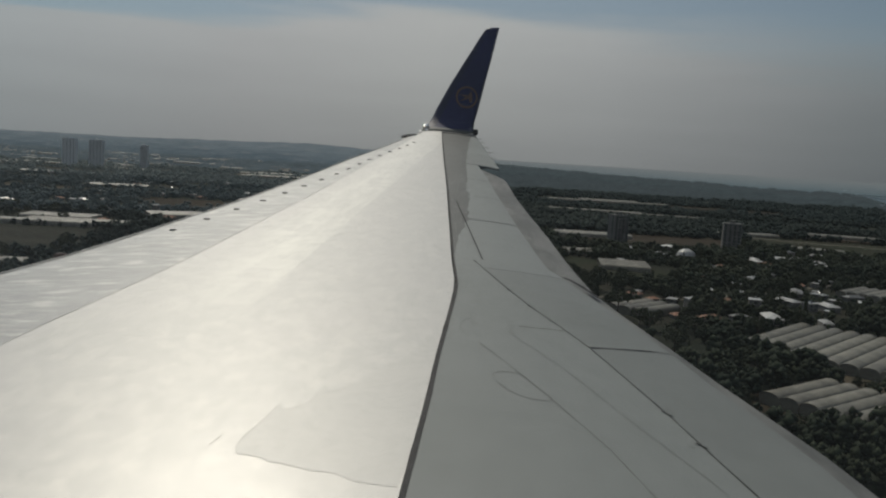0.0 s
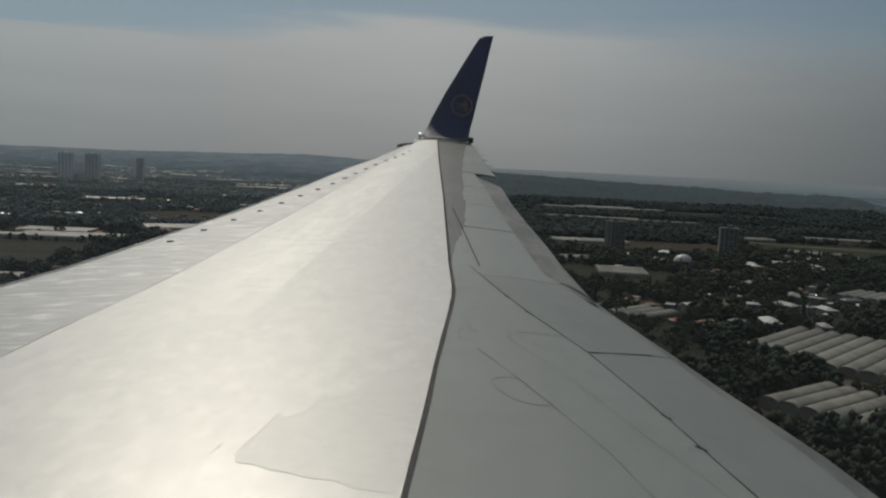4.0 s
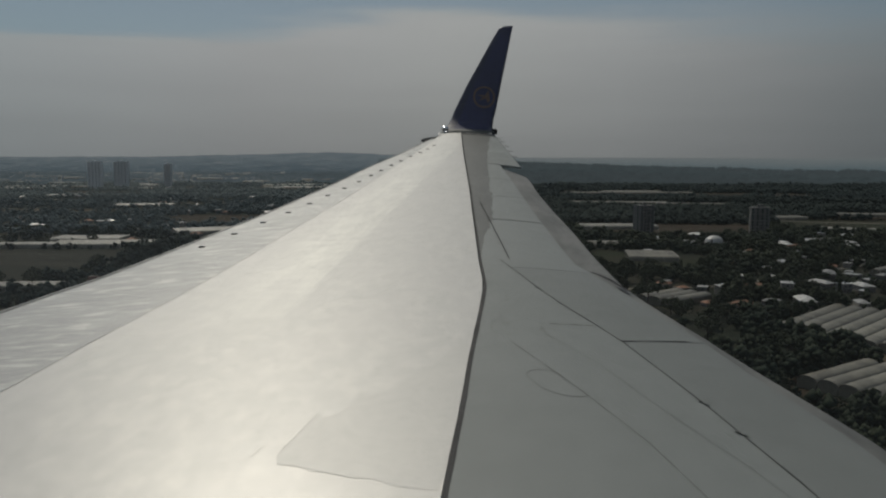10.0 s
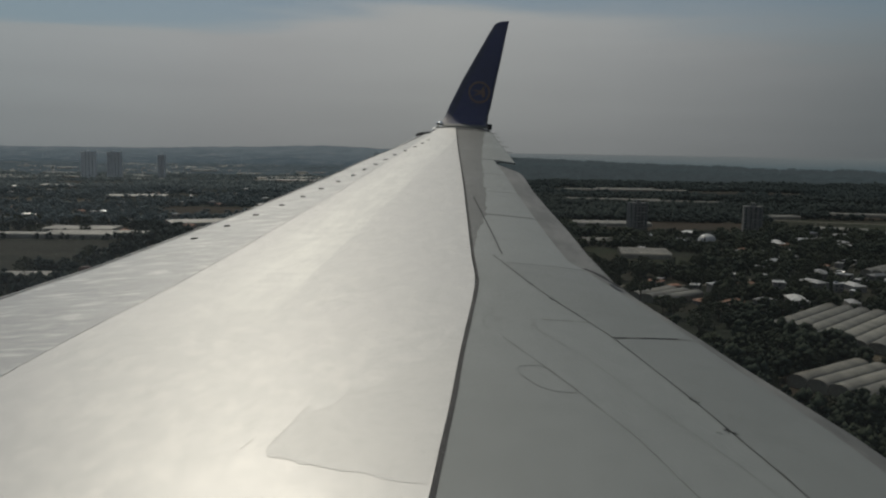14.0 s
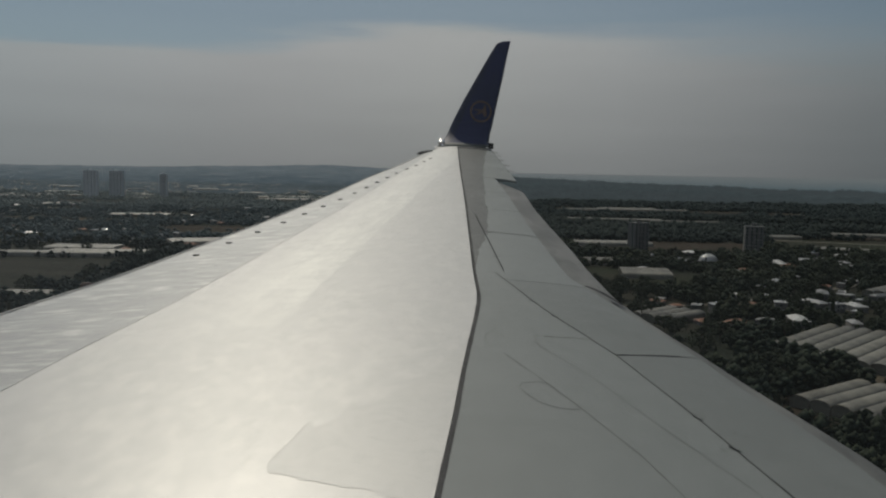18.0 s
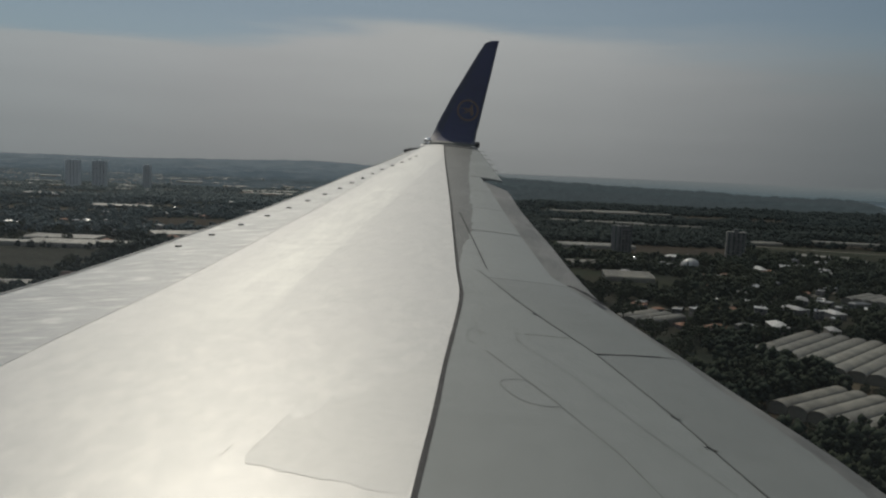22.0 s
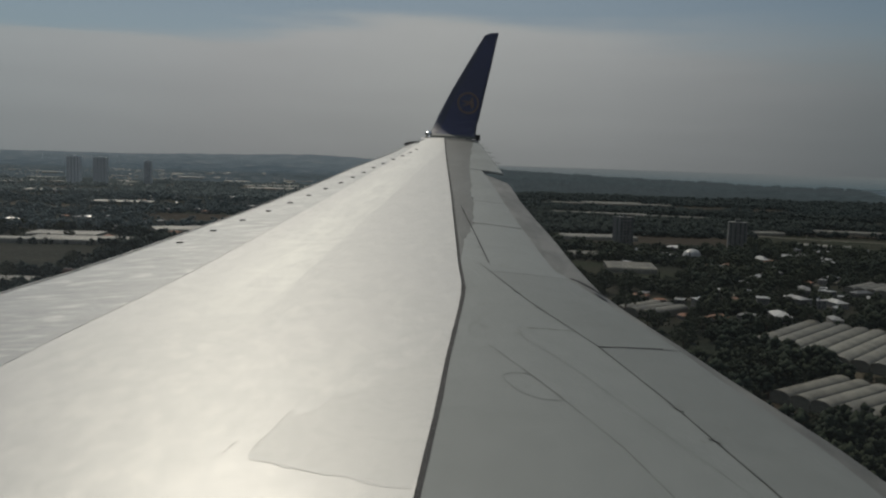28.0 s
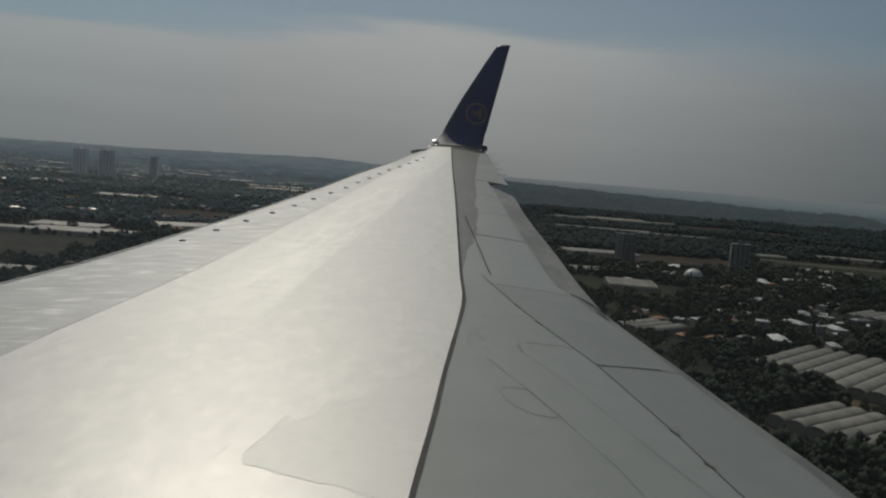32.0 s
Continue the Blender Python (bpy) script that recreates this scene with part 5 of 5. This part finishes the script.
def raw_mesh(name, v, fc, mat):
    me = bpy.data.meshes.new(name)
    me.vertices.add(len(v))
    me.vertices.foreach_set("co", np.asarray(v, np.float32).ravel())
    me.loops.add(fc.size)
    me.loops.foreach_set("vertex_index", fc.astype(np.int32).ravel())
    me.polygons.add(len(fc))
    me.polygons.foreach_set("loop_start", np.arange(0, fc.size, 3, dtype=np.int32))
    me.update(calc_edges=True)
    me.materials.append(mat)
    return me


def tree(kind, seed):
    rng = np.random.default_rng(seed)
    r = random.Random(seed)
    ob = tagged(new("tree"), "", "tree", "trees of the plain")
    h, wide = {"broad": (8.0, 4.0), "pine": (11.0, 4.2), "cypress": (13.0, 1.5)}[kind]
    path = [(0, 0, -0.2), (r.uniform(-.2, .2), r.uniform(-.2, .2), h * 0.3), (r.uniform(-.4, .4), r.uniform(-.4, .4), h * 0.75)]
    v, fc = tube_data(path, [0.32, 0.24, 0.1], 6)
    for k in range(5):
        a = r.uniform(0, 6.28)
        b = h * r.uniform(0.28, 0.6)
        q, g = tube_data([(0, 0, b), (math.cos(a) * wide * 0.35, math.sin(a) * wide * 0.35, b + h * 0.13), (math.cos(a) * wide * 0.7, math.sin(a) * wide * 0.7, b + h * 0.2)], [0.12, 0.08, 0.03], 5)
        fc += [tuple(i + len(v) for i in t) for t in g]
        v += q
    part("trunk", mesh_of("trunk", v, fc, BARK), ob)
    n = 140 if kind != "cypress" else 110
    if kind == "cypress":
        z = rng.uniform(0.6, h, n)
        rad = wide * np.sqrt(np.clip(1 - z / (h * 1.03), 0, 1)) * rng.uniform(0.3, 1, n)
        a = rng.uniform(0, 6.28, n)
        c = np.stack([np.cos(a) * rad, np.sin(a) * rad, z], 1)
        s = rng.uniform(0.22, 0.55, n)
        sq = 1.5
    else:
        d = rng.normal(size=(n, 3))
        d /= np.linalg.norm(d, axis=1)[:, None]
        lump = 1 + 0.3 * np.sin(d[:, 0] * 3 + seed) * np.cos(d[:, 1] * 4 + seed)
        rr = rng.uniform(0.45, 1.0, n) ** 0.6 * lump
        c = d * rr[:, None] * np.array([wide, wide, h * (0.36 if kind == "broad" else 0.25)]) + np.array([0, 0, h * (0.62 if kind == "broad" else 0.74)])
        s = rng.uniform(0.28, 0.75, n)
        sq = 0.75
    vv, ff = clumps(c, s, rng, sq, 0.5, True)
    # loose leaf sprays on the outline
    k = 220
    i = rng.integers(0, n, k)
    d = rng.normal(size=(k, 3))
    d /= np.linalg.norm(d, axis=1)[:, None]
    p = c[i] + d * (s[i] * 1.2)[:, None]
    e1, e2 = rng.normal(size=(k, 3)) * 0.28, rng.normal(size=(k, 3)) * 0.28
    tri = np.stack([p, p + e1, p + e2], 1).reshape(-1, 3)
    ff = np.concatenate([ff, np.arange(3 * k).reshape(-1, 3) + len(vv)])
    vv = np.concatenate([vv, tri])
    part("crown", raw_mesh("crown", vv, ff, LEAF), ob)
    return ob


PROTO = [(tree("broad", 3), "dark green broad-leaved tree on the plain"), (tree("broad", 4), "dark bushy orchard tree"), (tree("broad", 8), "round dark evergreen tree"), (tree("pine", 5), "tall dark umbrella pine"), (tree("cypress", 6), "slender tall dark green cypress")]
tr = random.Random(5)


def plant(x, y, k=None, size=None):
    if not free(x, y, 1.5):
        return
    ob, label = PROTO[k if k is not None else tr.choice((0, 0, 1, 1, 2, 2, 3, 4))]
    s = size or tr.uniform(0.6, 1.25)
    c = copy_thing(ob, Matrix.Translation((x, y, 0)) @ Matrix.Rotation(tr.uniform(0, 6.28), 4, "Z") @ Matrix.Diagonal((s, s, s * tr.uniform(0.85, 1.15), 1)))
    tagged(c, label)


for x, y in ((128, 342), (131, 338), (150, 330), (165, 322), (140, 330), (172, 318), (108, 262), (112, 258), (120, 250), (150, 300), (160, 290), (110, 300), (104, 310)):
    plant(x, y, tr.choice((0, 1, 2)), tr.uniform(0.5, 0.9))
for k in range(110):
    y = tr.uniform(205, 560)
    plant(tr.uniform(0.2, 0.6) * y, y)
for k in range(150):
    y = math.sqrt(tr.uniform(230 ** 2, 760 ** 2))
    plant(tr.uniform(0.14, 0.62) * y, y, tr.choice((0, 0, 1, 2, 2, 3, 4)), tr.uniform(0.5, 1.15))
for k in range(60):
    y = tr.uniform(380, 560)
    plant(tr.uniform(0.16, 0.34) * y, y, tr.choice((0, 2, 3)), tr.uniform(0.9, 1.4))
for k in range(70):
    y = tr.uniform(400, 860)
    plant(tr.uniform(-0.62, -0.42) * y, y)
for ob, label in PROTO:
    for o in (*ob.children_recursive, ob):
        bpy.data.objects.remove(o)


def wood(name, label, count, u0, u1, y0, y1, seed, dense, low, high, per, leaf):
    """Uncounted trees of the plain, thick where the noise is high."""
    rng = np.random.default_rng(seed)
    cs, ss = [], []
    tries = 0
    while len(cs) < count * per and tries < count * 30:
        tries += 1
        y = math.sqrt(rng.uniform(y0 * y0, y1 * y1))
        x = rng.uniform(u0, u1) * y
        if noise.noise((x * 0.006, y * 0.0035, seed)) + 0.5 * noise.noise((x * 0.03, y * 0.02, seed)) < dense or not free(x, y, 3) or shore(x) - y < 90:
            continue
        h = (low + (high - low) * rng.random() ** 1.6) * (1.0 + 0.55 * noise.noise((x * 0.012, y * 0.009, seed + 3)))
        k = (3 / per) ** 0.45
        if per >= 12:                        # a crown of small clumps, broad or slender
            d = rng.normal(size=(per, 3))
            d *= (rng.uniform(0.3, 1.0, per) ** 0.5 / np.linalg.norm(d, axis=1))[:, None]
            wide = h * (0.42 if rng.random() < 0.88 else 0.15) * rng.uniform(0.8, 1.25)
            cs.extend((x + wide * a, y + wide * b, h * (0.60 + 0.46 * c)) for a, b, c in d)
            ss.extend(h * rng.uniform(0.09, 0.23, per))
            continue
        for j in range(per):
            cs.append((x + rng.normal() * h * 0.4, y + rng.normal() * h * 0.4, h * rng.uniform(0.25, 1.2)))
            ss.append(h * k * rng.uniform(0.3, 0.65))
    v, fc = clumps(np.array(cs), np.array(ss), rng, 0.95, 0.5, True)
    tagged(new(name, raw_mesh(name, v, fc, leaf)), label, "trees", kind="stuff" if y0 < 1350 else "structure")


wood("near_grove", "dark scattered trees and scrub between the houses", 4600, 0.14, 0.70, 195, 900, 11, -0.42, 2.2, 9.0, 24, LEAF)
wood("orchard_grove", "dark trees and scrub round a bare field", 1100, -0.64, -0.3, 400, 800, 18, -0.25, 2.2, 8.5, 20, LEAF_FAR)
wood("village_grove", "dark trees and gardens between far houses", 4600, -0.62, -0.14, 800, 1500, 12, -0.28, 1.5, 6.0, 9, LEAF_HAZED)
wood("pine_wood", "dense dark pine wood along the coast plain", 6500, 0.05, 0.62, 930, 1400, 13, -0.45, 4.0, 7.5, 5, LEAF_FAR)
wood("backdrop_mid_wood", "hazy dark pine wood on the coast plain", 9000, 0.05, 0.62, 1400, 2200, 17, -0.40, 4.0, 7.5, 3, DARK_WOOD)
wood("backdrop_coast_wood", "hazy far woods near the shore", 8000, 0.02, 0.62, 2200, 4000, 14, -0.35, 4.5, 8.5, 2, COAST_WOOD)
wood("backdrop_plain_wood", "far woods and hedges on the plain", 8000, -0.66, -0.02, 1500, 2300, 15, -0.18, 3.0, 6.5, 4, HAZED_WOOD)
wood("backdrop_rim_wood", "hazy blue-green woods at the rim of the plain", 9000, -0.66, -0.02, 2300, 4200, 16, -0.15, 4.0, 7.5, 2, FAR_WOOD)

# trees on the crest of the coastal rise
crest = np.random.default_rng(19)
places, sizes = [], []
for k in range(2600):
    u, back = crest.uniform(-0.06, 0.52), crest.uniform(0.0, 1.0)
    depth, h = coast_rise(u)
    big = crest.uniform(2.5, 6.5) * (1.0 + 0.6 * noise.noise((u * 40, 2, 9)))
    places.append((u * depth, depth - 100 * back, h * (1 - 0.35 * back) + big * 0.4))
    sizes.append(big)
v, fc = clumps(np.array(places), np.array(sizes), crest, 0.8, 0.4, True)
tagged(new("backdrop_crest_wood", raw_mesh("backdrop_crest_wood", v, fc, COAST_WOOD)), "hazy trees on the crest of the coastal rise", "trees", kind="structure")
